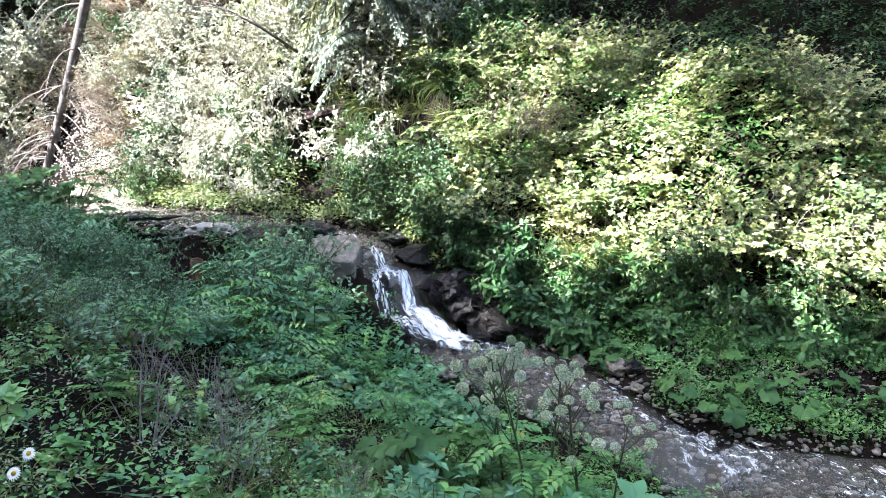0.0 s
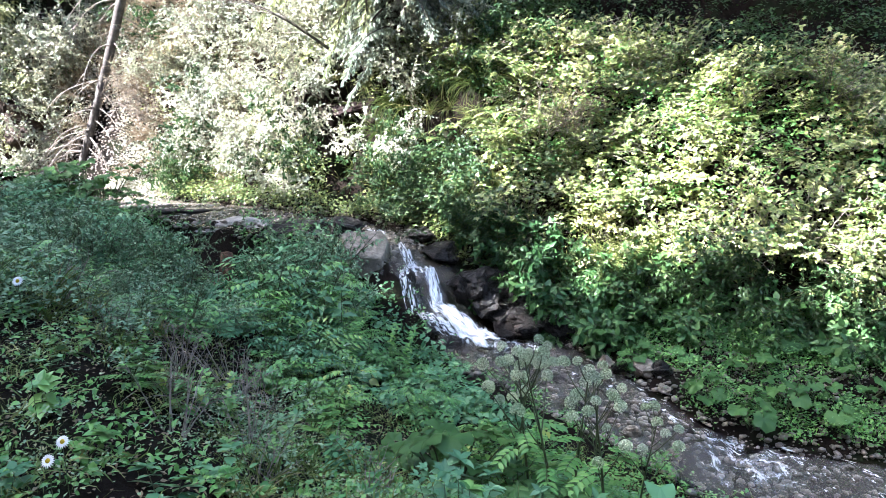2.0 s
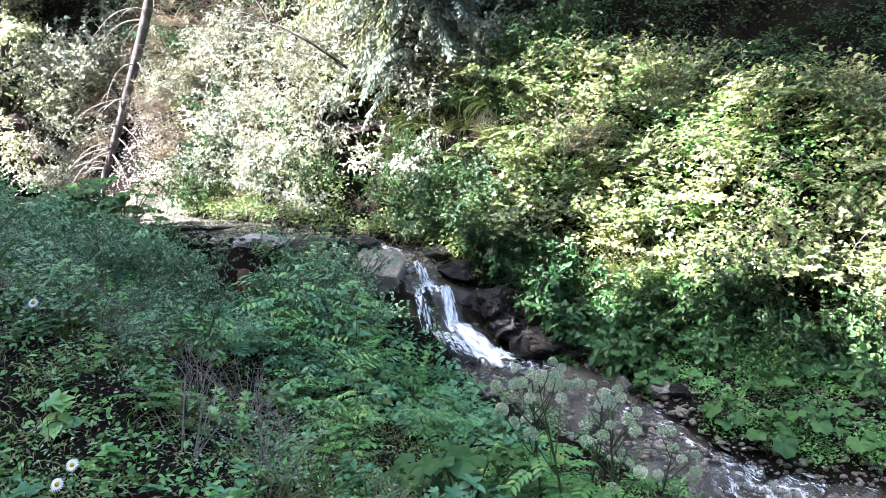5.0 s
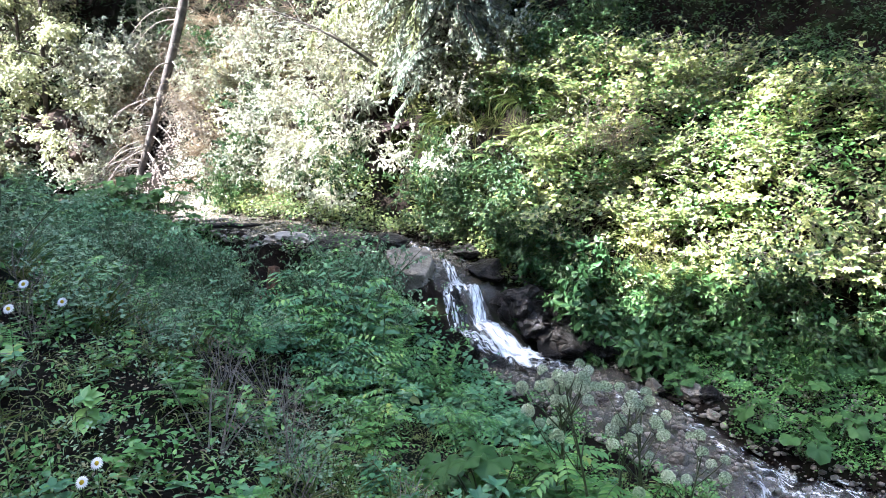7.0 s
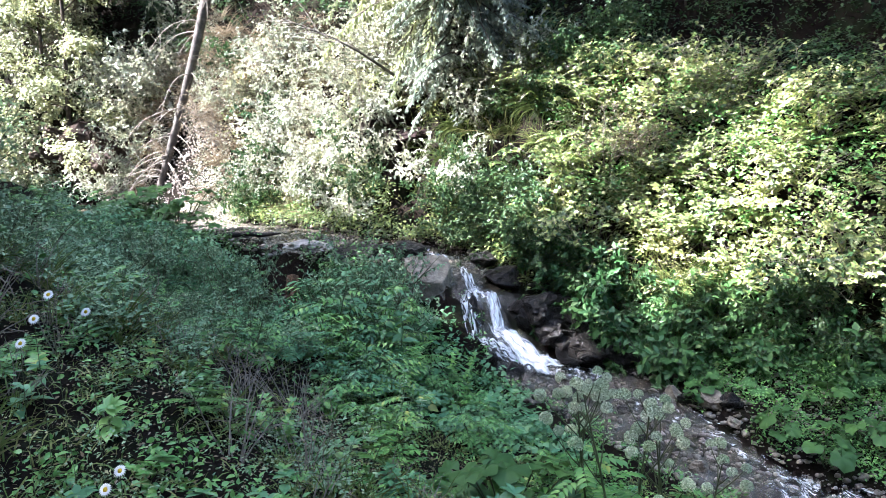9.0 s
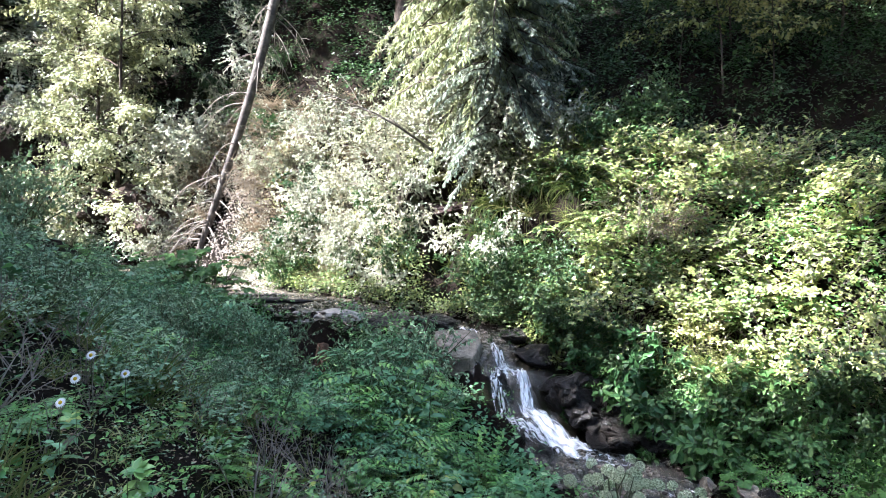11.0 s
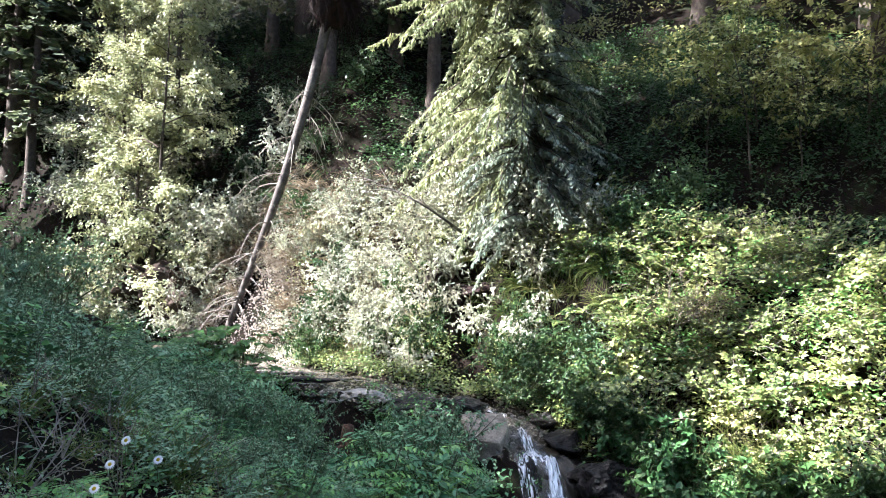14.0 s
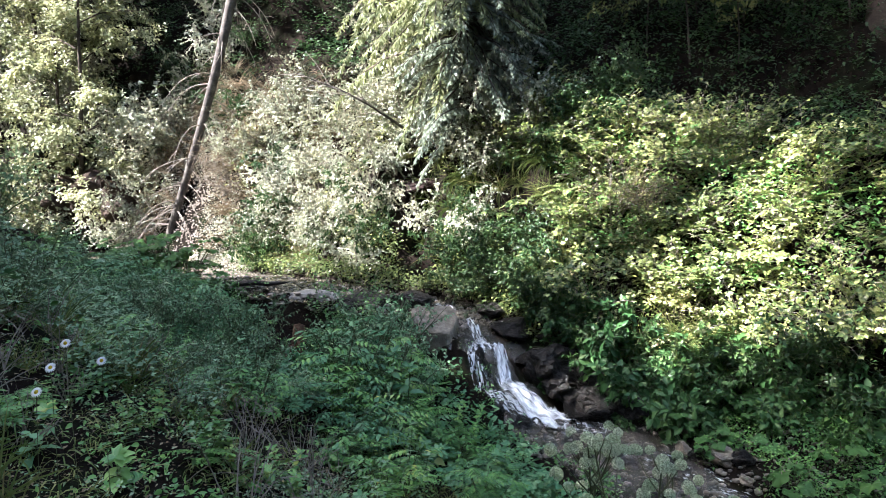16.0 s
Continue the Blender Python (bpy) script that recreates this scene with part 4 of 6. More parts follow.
# very tall spruces added out of view: sun passes their bare trunks, high crowns shade the wood
high_shade_spruce = spruce(4, 40.0, 4.2, 0.42, 24.0, 14, 6, 1, "unseen very tall spruce with a bare trunk, added to cast shade from a high crown", "old spruces on the valley side", 0.0, 0.16, 0.7)
first_high = True
for x, y in ((-20.5, 4.0), (-21.5, 6.2), (-24.5, 3.0), (-25.0, 5.6), (-21.0, 1.6), (-22.5, -0.6)):
    base = float(np.interp(y - 0.268 * (x + 20), (0, 5, 6.5, 7.5, 8.8, 9.3), (30.5, 31.0, 31.2, 30.2, 28.0, 26.5))) - 1.035 * (x + 20)
    m = place(x, y, rng.uniform(0, 6), (base - gz(x, y)) / 24.0, (0, 0), 0.2)
    if first_high:
        high_shade_spruce.matrix_basis, first_high = m, False
    else:
        copy_at(high_shade_spruce, m)

# more added out of view, their crowns shading the cliff behind the fallen spruce
for x, y, base in ((-24.0, 13.7, 28.3), (-26.0, 20.3, 26.3), (-26.4, 22.1, 26.8), (-28.5, 22.2, 28.6), (-29.0, 18.8, 28.6), (-30.0, 20.8, 29.8)):
    copy_at(high_shade_spruce, place(x, y, rng.uniform(0, 6), (base - gz(x, y)) / 24.0, (0, 0), 0.2))

# added out of view: its short crown casts a thin shade band above the bank
short_shade_spruce = spruce(5, 31.5, 4.2, 0.4, 27.0, 6, 6, 1, "unseen tall spruce with a bare trunk and a short crown, added to cast a thin band of shade", "old spruces on the valley side", 0.0, 0.16, 0.7)
short_shade_spruce.matrix_basis = place(-20.3, 8.2, 1.0, (28.6 - gz(-20.3, 8.2)) / 27.0, (0, 0), 0.2)
# spruces added up the valley, mostly out of view, to darken the far left hill
for x, y, s in ((-31, 27.2, 1.2), (-35, 26.0, 1.3), (-33.5, 29.5, 1.3), (-37, 28.5, 1.3), (-29, 30.5, 1.2), (-32, 33, 1.3), (-36, 32, 1.3), (-27.5, 34, 1.2), (-39, 35, 1.3), (-24, 31.5, 1.1), (-25.5, 29.3, 1.0), (-21.8, 27.6, 0.9), (-23.2, 25.6, 0.8)):
    copy_at(shade_spruce, place(x, y, rng.uniform(0, 6), s, (0, 0), 0.2))

left_tree = broad_tree(21, 9.5, 2.4, 0.07, 28, 18, 42, 0.09, G_TREE, 0.04, "leafy deciduous tree in full sun above the stream", "deciduous trees")
stand(left_tree, -14.2, 20.7, 0.5, 1.3)
for x, y, a, s in ((-16.9, 23.2, 2.2, 1.2), (-15.4, 21.6, 1.2, 1.2), (-15.9, 24.4, 5.2, 1.55)):
    copy_at(left_tree, place(x, y, a, s))
maple = broad_tree(31, 4.4, 2.4, 0.035, 10, 9, 12, 0.15, G_YELLOW, 0.35, "slender young maple with yellow-green leaves in the dark wood", "young maples", "maple_sapling", flat=0.2)
stand(maple, 3.1, 15.3, 0.3, 0.8)
for x, y, s in ((5.3, 15.4, 0.95), (6.6, 15.0, 0.95), (7.8, 17, 1.2), (4.3, 15.9, 0.7), (7.2, 15.8, 1.1), (4.0, 15.1, 0.6), (2.3, 15.7, 0.6), (5.9, 14.7, 0.7), (3.5, 16.6, 0.75)):
    copy_at(maple, place(x, y, rng.uniform(0, 6), s))

# ---------------------------------------------------------------- fallen spruce, hanging with its roots up the cliff


def fallen_spruce():
    rr = np.random.default_rng(5)
    root = thing("fallen_spruce", "dead grey spruce leaning upside down, root plate high on the cliff", "dead tree")
    foot, top = np.array([-10.75, 19.55, 0.35]), np.array([-7.9, 20.2, 10.3])
    axis = top - foot
    s = Soup()
    t = np.linspace(0, 1, 12)
    bend = np.stack([0.26 * np.sin(t * 3.1), 0 * t, 0.0 * t], 1)
    p = foot + t[:, None] * axis + bend
    s.tube(p, np.linspace(0.1, 0.165, 12), 9)
    trunk = part("trunk", s.mesh("trunk", M_DEADBARK, True), root, "grey trunk with patches of peeled bark")
    d = unit(axis)
    for k in range(64):
        f = rr.uniform(0.02, 0.75) if k < 44 else rr.uniform(0.04, 0.3)
        b = along(p, np.array([f]))[0][0]
        a = rr.uniform(0, 6.28)
        side = unit(np.cross(d, (np.cos(a), np.sin(a), 0.3)))
        q = curve_points(b, side * 0.9 + d * -0.25 + np.array([0, 0, 0.25]), rr.uniform(0.8, 2.6) * (1 - 0.3 * f), 7, rr, 1.5, 0.3)
        br = Soup()
        br.tube(q, np.linspace(0.018, 0.006, 8), 4)
        for j in range(3):
            b2, d2 = along(q, np.array([rr.uniform(0.3, 0.9)]))
            br.tube(curve_points(b2[0], d2[0] + rr.normal(0, 0.6, 3), rr.uniform(0.2, 0.5), 3, rr, 0.8, 0.2), [0.01, 0.008, 0.006, 0.004], 3)
        part("branch", br.mesh("branch", M_TWIG), root)
    # root plate: soil disc with hanging roots
    c = top + d * 0.2
    disc = Soup()
    e1 = unit(np.cross(d, (0, 0, 1.0)))
    e2 = np.cross(d, e1)
    n = 22
    rings = [(0.2, -0.8), (0.5, -0.5), (0.85, -0.1), (0.95, 0.3), (0.7, 0.6), (0.25, 0.75)]
    v = []
    for r_, h_ in rings:
        for j in range(n):
            w = j * 2 * np.pi / n
            k = r_ * (1 + rr.normal(0, 0.2))
            v.append(c + e1 * np.cos(w) * k + e2 * np.sin(w) * k * 0.8 + d * (h_ + rr.normal(0, 0.14)))
    f = []
    for i in range(len(rings) - 1):
        for j in range(n):
            k = (j + 1) % n
            f += [(i * n + j, i * n + k, (i + 1) * n + k), (i * n + j, (i + 1) * n + k, (i + 1) * n + j)]
    disc.add(np.array(v), f)
    part("root_plate", disc.mesh("root_plate", M_SHADED_ROOT, True), root, "plate of roots and soil, painted dark for shade")
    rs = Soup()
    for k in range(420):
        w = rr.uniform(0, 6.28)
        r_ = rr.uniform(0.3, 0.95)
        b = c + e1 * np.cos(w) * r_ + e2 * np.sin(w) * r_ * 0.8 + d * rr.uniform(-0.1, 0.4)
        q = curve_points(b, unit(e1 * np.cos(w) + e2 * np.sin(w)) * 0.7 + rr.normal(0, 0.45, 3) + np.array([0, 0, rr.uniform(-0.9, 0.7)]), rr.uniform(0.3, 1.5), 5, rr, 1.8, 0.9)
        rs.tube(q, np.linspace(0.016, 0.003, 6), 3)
    tagged(part("root_tangle", rs.mesh("root_tangle", M_SHADED_ROOT), root, "hanging reddish-brown roots, darkened for shade"), kind="stuff")
    return root


fallen_spruce()

# ---------------------------------------------------------------- rocks and white water


def rock(x, y, z, size, seed, mat=M_ROCK, name="boulder", label="grey boulder beside the stream", turn=0.0, lean=(0, 0), rough=0.28, group="boulders", flats=()):
    ob = tagged(new(name, stone_mesh(name, mat, seed, size, rough, flats=flats, cuts=5 if flats else 11)), label, "rock", group)
    ob.matrix_basis = Matrix.LocRotScale((x, y, z), Euler((lean[0], lean[1], turn)), None)
    return ob


rock(-1.74, 11.66, -0.68, (0.5, 0.52, 0.72), 3, M_BOULDER, "flat_boulder", "flat brown-grey boulder at the lip of the waterfall", 0.15, (0.0, 0.03), 0.1, flats=(((0.06, -0.42, 1), 0.2), ((0.12, -1, -0.2), 0.5), ((-1, -0.3, 0), 0.66), ((1, -0.35, 0), 0.62), ((0.8, -0.6, 0.3), 0.66)))
rock(-2.22, 11.4, -0.88, (0.26, 0.26, 0.26), 4, M_BOULDER, label="pale broken stone beside the flat boulder", flats=(((0, -0.4, 1), 0.5), ((0, -1, 0), 0.5), ((-1, 0, 0), 0.6)))
rock(-2.2, 12.5, -0.42, (0.42, 0.36, 0.28), 5, M_WETROCK, label="dark rounded boulder at the edge of the pool")
rock(-3.3, 13.05, -0.42, (0.8, 0.42, 0.3), 6, M_WETROCK, label="long dark rock ledge that holds back the pool")
rock(-4.7, 13.35, -0.42, (1.0, 0.4, 0.24), 7, M_ROCK, label="long grey rock ledge that holds back the pool")
rock(-0.9, 12.9, -0.62, (0.3, 0.26, 0.2), 8, M_WETROCK, label="wet brown stone behind the waterfall")
rock(-0.55, 12.5, -0.85, (0.36, 0.3, 0.25), 9, M_WETROCK, label="wet brown stone behind the waterfall")
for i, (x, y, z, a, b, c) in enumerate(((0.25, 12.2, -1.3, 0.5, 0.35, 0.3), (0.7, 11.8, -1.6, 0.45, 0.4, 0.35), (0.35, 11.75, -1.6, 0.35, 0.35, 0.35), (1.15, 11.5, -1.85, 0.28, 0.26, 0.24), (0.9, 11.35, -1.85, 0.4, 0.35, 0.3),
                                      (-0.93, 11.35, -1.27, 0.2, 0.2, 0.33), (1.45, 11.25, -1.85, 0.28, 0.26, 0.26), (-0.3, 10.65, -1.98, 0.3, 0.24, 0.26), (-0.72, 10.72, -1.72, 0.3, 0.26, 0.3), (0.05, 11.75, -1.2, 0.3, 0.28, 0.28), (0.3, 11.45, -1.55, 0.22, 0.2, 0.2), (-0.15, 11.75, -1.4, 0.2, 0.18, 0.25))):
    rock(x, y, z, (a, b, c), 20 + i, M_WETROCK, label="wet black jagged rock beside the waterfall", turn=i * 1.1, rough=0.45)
# lip added above the hole to shade it, in the darkened root colour
rock(-2.6, 15.95, 1.78, (0.5, 0.42, 0.16), 120, M_SHADED_ROOT, "hole_shade_lip", "added lip of earth, painted dark, that shades the hole in the bank", 0.2, (0.25, 0), 0.4, "eroded earth faces")
rr = np.random.default_rng(90)
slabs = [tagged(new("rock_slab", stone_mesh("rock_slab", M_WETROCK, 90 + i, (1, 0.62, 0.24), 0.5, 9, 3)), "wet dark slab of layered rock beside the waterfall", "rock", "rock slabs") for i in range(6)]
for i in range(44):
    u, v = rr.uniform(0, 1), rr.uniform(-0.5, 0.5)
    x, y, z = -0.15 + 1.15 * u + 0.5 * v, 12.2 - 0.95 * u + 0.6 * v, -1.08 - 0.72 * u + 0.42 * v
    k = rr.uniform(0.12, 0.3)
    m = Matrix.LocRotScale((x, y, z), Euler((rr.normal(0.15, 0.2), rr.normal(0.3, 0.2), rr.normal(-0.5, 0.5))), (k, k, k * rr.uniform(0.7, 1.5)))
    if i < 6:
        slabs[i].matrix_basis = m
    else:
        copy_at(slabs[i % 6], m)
for i, (x, y, z, a, b, c) in enumerate(((-12.5, 20.4, 1.5, 1.0, 0.6, 0.95), (-13.5, 20.6, 1.6, 1.1, 0.6, 1.0), (-14.5, 21.2, 1.6, 1.0, 0.6, 0.9))):
    rock(x, y, z, (a, b, c), 110 + i, M_EARTH, "earth_bank", "eroded dark brown earth face below the bushes", 0.5, (0.2, 0), 0.35, "eroded earth faces")
for i, (x, y, s) in enumerate(((2.15, 9.95, 0.2), (2.4, 9.75, 0.24), (2.0, 10.25, 0.17), (2.65, 9.6, 0.2), (1.75, 10.5, 0.15), (2.55, 9.15, 0.14), (1.35, 8.6, 0.15), (1.9, 8.1, 0.17), (2.25, 7.7, 0.14), (1.2, 9.7, 0.12), (0.6, 9.6, 0.12))):
    rock(x, y, gz(x, y) + s * 0.35, (s, s * 0.85, s * 0.75), 40 + i, M_BOULDER if i % 3 else M_WETROCK, "stone", "wet brown-grey stone at the water's edge", i * 0.9, group="stones in the stream")


def old_stump():
    """A rotten brown root stump under the ledge, with broken roots."""
    rr = np.random.default_rng(55)
    root = thing("tree_stump", "rotten brown root stump under the dark rock ledge", "stump")
    x, y = -4.15, 11.7
    z = gz(x, y)
    st = Soup()
    st.tube([(x, y, z - 0.15), (x, y, z + 0.08), (x + 0.02, y, z + 0.35), (x + 0.05, y + 0.02, z + 0.6), (x + 0.05, y + 0.03, z + 0.62)], [0.2, 0.14, 0.11, 0.1, 0.02], 9)
    part("trunk", st.mesh("trunk", M_STUMP, True), root)
    for k in range(7):
        w = k * 0.9 + rr.uniform(-0.2, 0.2)
        q = curve_points((x, y, z + rr.uniform(0.05, 0.4)), (np.cos(w), np.sin(w), 0.1), rr.uniform(0.3, 0.55), 5, rr, 1.2, 0.4)
        sb = Soup()
        sb.tube(q, np.linspace(0.045, 0.012, 6), 5)
        part("root", sb.mesh("root", M_STUMP, True), root)


old_stump()


def pebbles():
    rr = np.random.default_rng(8)
    protos = []
    for i in range(5):
        me = stone_mesh("pebble", M_PEBBLE, 60 + i, (1, 0.8, 0.55), 0.25, 4, 1)
        v = np.array([w.co for w in me.vertices])
        f = np.array([p.vertices for p in me.polygons])
        protos.append((v, f))
        bpy.data.meshes.remove(me)
    s = Soup()
    sp = spots_where(lambda x, y: (~near_side(x + 0.0, y + 0.25)) & (y < np.interp(x, FAR[:, 0], FAR[:, 1]) + 0.25) & (np.abs(flow(x, y) + 6.6) > 0.8), 12000, (-10, 4, 8, 18), rr)
    for x, y in sp:
        r = 0.012 + 0.065 * rr.random() ** 3
        v, f = protos[int(rr.integers(5))]
        a = rr.uniform(0, 6.28)
        c, sn = np.cos(a), np.sin(a)
        q = v * r
        q = np.stack([q[:, 0] * c - q[:, 1] * sn, q[:, 0] * sn + q[:, 1] * c, q[:, 2]], 1)
        s.add(q + (x, y, gz(x, y) + r * 0.35), f)
    return tagged(new("pebbles", s.mesh("pebbles", M_PEBBLE, True)), "bed of brown and grey pebbles in the shallow stream", "pebbles", kind="stuff")


pebbles()


def terrace_gravel():
    rr = np.random.default_rng(9)
    me = stone_mesh("grit", M_PEBBLE, 66, (1, 0.85, 0.6), 0.3, 4, 1)
    v, f = np.array([w.co for w in me.vertices]), np.array([p.vertices for p in me.polygons])
    bpy.data.meshes.remove(me)
    s = Soup()
    for x, y in spots_where(lambda x, y: (y > np.interp(x, FAR[:, 0], FAR[:, 1])) & (foot_gap(x, y) < 0.4), 3400, (1.2, 6.8, 10, 12.5), rr):
        r = 0.012 + 0.05 * rr.random() ** 3
        s.add(v * r + (x, y, gz(x, y) + r * 0.3), f)
    return tagged(new("terrace_gravel", s.mesh("terrace_gravel", M_PEBBLE, True)), "brown earthy gravel on the stream terrace", "gravel", kind="stuff")


terrace_gravel()


def cascade(name, label, centre, width, s0, s1, lift, seed, mat=M_FOAM):
    """A strand of white water that runs down the flow between two places along it."""
    rr = np.random.default_rng(seed)
    rows, cols = 46, 12
    me = bpy.data.meshes.new(name)
    bm = bmesh.new()
    uvl = bm.loops.layers.uv.new("UVMap")
    vs, uv = [], []
    for i in range(rows):
        t = i / (rows - 1)
        s = s0 + (s1 - s0) * t
        c = centre(t)
        w = width(t)
        for j in range(cols):
            u = j / (cols - 1) - 0.5
            x = 0.84 * s + 0.54 * (c + u * w)
            y = -0.54 * s + 0.84 * (c + u * w)
            k = (0.84 ** 2 + 0.54 ** 2)
            x, y = x / k, y / k
            z = float(np.interp(s, FALL_S, FALL_Z)) + lift * (1 - 2.4 * u * u) + 0.04 * math.sin(17 * u + 9 * t + seed) * math.sin(23 * t + 3 * u) + rr.normal(0, 0.006)
            vs.append(bm.verts.new((x, y, z)))
            uv.append((u + 0.5, t))
    for i in range(rows - 1):
        for j in range(cols - 1):
            q = [i * cols + j, i * cols + j + 1, (i + 1) * cols + j + 1, (i + 1) * cols + j]
            f = bm.faces.new([vs[k] for k in q])
            f.smooth = True
            for lp, k in zip(f.loops, q):
                lp[uvl].uv = uv[k]
    bm.to_mesh(me)
    bm.free()
    me.materials.append(mat)
    return tagged(new(name, me), label, "waterfall", kind="structure")


# across the flow: c = 0.54 x + 0.84 y
cascade("water_chute", "thin bluish chute of water beside the flat boulder", lambda t: 9.6 - 0.1 * t, lambda t: 0.26 + 0.2 * t, -7.7, -7.2, 0.05, 1, M_VEIL)
cascade("water_shelf", "broken water spreading over the rock shelf above the fall", lambda t: 9.4 + 0.12 * t, lambda t: 0.7, -7.4, -6.85, 0.05, 12, M_VEIL)
cascade("water_cascade", "white rushing water of the little waterfall", lambda t: 9.62 - 0.45 * t, lambda t: 0.36 + 0.1 * t, -7.05, -6.5, 0.1, 5)
cascade("water_apron", "white water racing down the lower rocks of the fall", lambda t: 9.2 + 0.15 * t, lambda t: 0.55 + 0.5 * t, -6.7, -5.45, 0.09, 8)
cascade("water_cascade_side", "thin broken veil of water left of the dark rock", lambda t: 9.2 - 0.6 * t, lambda t: 0.5 + 0.1 * t, -7.3, -6.55, 0.07, 2, M_VEIL)
cascade("water_cascade_low", "thin white strands running back to the main fall", lambda t: 8.65 + 0.35 * t, lambda t: 0.42 + 0.2 * t, -6.65, -5.95, 0.08, 9, M_VEIL)
cascade("water_trickle", "thin trickle over the black rocks", lambda t: 10.05 - 0.1 * t, lambda t: 0.2, -6.5, -6.0, 0.22, 11, M_VEIL)
cascade("water_splash", "foaming splash at the foot of the waterfall", lambda t: 9.4, lambda t: 1.3, -5.9, -4.7, 0.05, 6, M_RIFFLE)
cascade("water_riffle_pool", "white ripples where the pool spills over", lambda t: 10.1 - 0.3 * t, lambda t: 0.7 - 0.3 * t, -9.5, -7.9, 0.03, 3, M_RIFFLE)
cascade("water_riffle", "white ripples at a small step in the stream", lambda t: 8.1, lambda t: 1.7, -2.3, -0.9, 0.03, 4, M_RIFFLE)
cascade("water_flecks", "white flecks on the rippling stream", lambda t: 9.4 - 1.6 * t, lambda t: 1.9 + 0.5 * t, -5.4, 2.5, 0.012, 7, M_FLECKS)

# ---------------------------------------------------------------- plants of the near slope
rng = np.random.default_rng(3)


def clumpy(x, y, scale=1.0, level=0.0):
    return lumps(x * scale + 3.1, y * scale - 1.7) > level


def low_view(x, y):
    """Where plants must stay low, so that the pool and the flat boulder show over them."""
    az = np.degrees(np.arctan2(-x, y))
    return (az > 3) & (az < 31) & (np.hypot(x, y) > 6.8)


def clear_view(x, y):
    """Kept free of tall plants so the camera sees the waterfall and the flat boulder."""
    return (y > 9.0) & (x > -2.7)


def bare(x, y):
    """A strip of dark soil with few plants near the path."""
    return (np.hypot(x, y) < 4.2) & (x < 0.1)


def dark_gap(x, y):
    """A deep dark gap in the plant cover of the slope."""
    return np.hypot((x + 2.1) * 0.85, (y - 5.75) * 0.75) < 0.72


wedge_near = lambda x, y: near_side(x, y) & in_wedge(x, y) & (np.hypot(x, y) < 17) & ((lumps(x * 1.5 + 0.6, y * 0.9) > -0.3) | (np.hypot(x, y) > 8)) & ~dark_gap(x, y) & (np.hypot((x + 1.1) * 1.2, (y - 7.5) * 0.7) > 0.5)
room_for = lambda x, y, h: np.array([sight_line_height(p, q) - gz(p, q) > h for p, q in zip(x, y)], bool)
undergrowth("low_herbs", "low green herbs covering the shady slope", spots_where(lambda x, y: near_side(x, y) & in_wedge(x, y) & (rng.random(len(x)) < np.clip(4 / np.hypot(x, y), 0.15, 1)) & clumpy(x, y, 2.9, -0.2) & ~dark_gap(x, y), 1300, (-12, 0.5, 7, 14), rng), rng, 0.042, 0.17, G_HERB, 13, 0.11, shape=LEAF8)
undergrowth("seedlings", "small seedlings and creeping leaves on the dark soil", spots_where(lambda x, y: near_side(x, y) & in_wedge(x, y) & (np.hypot(x, y) < 5.5) & clumpy(x, y, 4.1, -0.5), 900, (-5, 1, 3, 5.5), rng), rng, 0.024, 0.12, G_FINE, 14, 0.1, shape=LEAF5)
undergrowth("fine_grass", "fine short grass and moss on the dark soil of the slope", spots_where(lambda x, y: near_side(x, y) & in_wedge(x, y, 1.6) & (np.hypot(x, y) < 7.5) & clumpy(x, y, 2.3, -0.5), 1100, (-6, 1, 4, 7.5), rng), rng, 0.11, 0.1, G_GRASS, 12, 0.14, (0, 0, 0), BLADE_THIN)
undergrowth("streamside_herbs", "low leafy herbs along the edge of the stream", spots_where(lambda x, y: near_side(x, y) & (line_distance(NEAR, x, y) < 1.6) & (x > -1.6) & (np.hypot(x + 1.75, y - 11.4) > 0.8) & clumpy(x, y, 1.5, 0.1), 240, (-2, 3, 7, 12), rng), rng, 0.055, 0.22, G_HERB, 18, 0.14, shape=LEAF5)
undergrowth("feathery_herbs", "fine grey-green feathery herbs on the slope", spots_where(lambda x, y: wedge_near(x, y) & (x < -1.2 - 0.2 * y) & (np.hypot(x, y) > 4.6) & ~low_view(x, y) & clumpy(x, y, 1.3, 0.1), 300, (-15, 2, 0, 16), rng), rng, 0.05, 0.8, G_FINE, 50, 0.16)
nettles = [herb(100 + i, 0.85, 0.125 + 0.012 * i, 4, G_TEAL if i % 2 else G_HERB, step=0.08, ratio=0.52) for i in range(4)]
pinnates = [pinnate_herb(120 + i, 0.8, 4, 0.32 + 0.03 * i, 0.085) for i in range(3)]
elders = [pinnate_herb(130 + i, 1.0, 5, 0.4, 0.115, G_TEAL if i == 1 else G_HERB, pairs=4, name="elder_bush", label="young elder with large green compound leaves on the slope", category="shrub", group="young elders", ratio=0.42) for i in range(3)]
tall = [herb(160 + i, 1.05, 0.13, 3, G_FINE, "tall_herb", "tall upright herb with narrow whorled leaves on thin dark stems", "herb", "tall herbs on the slope", LEAF8, 0.055, 0.26) for i in range(3)]
broad = [herb(140 + i, 0.45, 0.19, 2, G_TEAL if i == 1 else G_HERB, "broadleaf_herb", "broad-leaved green herb on the shady slope", "herb", "broad-leaved herbs", LEAF8, 0.1) for i in range(3)]
far_off = lambda x, y, d: np.hypot(x, y) > d
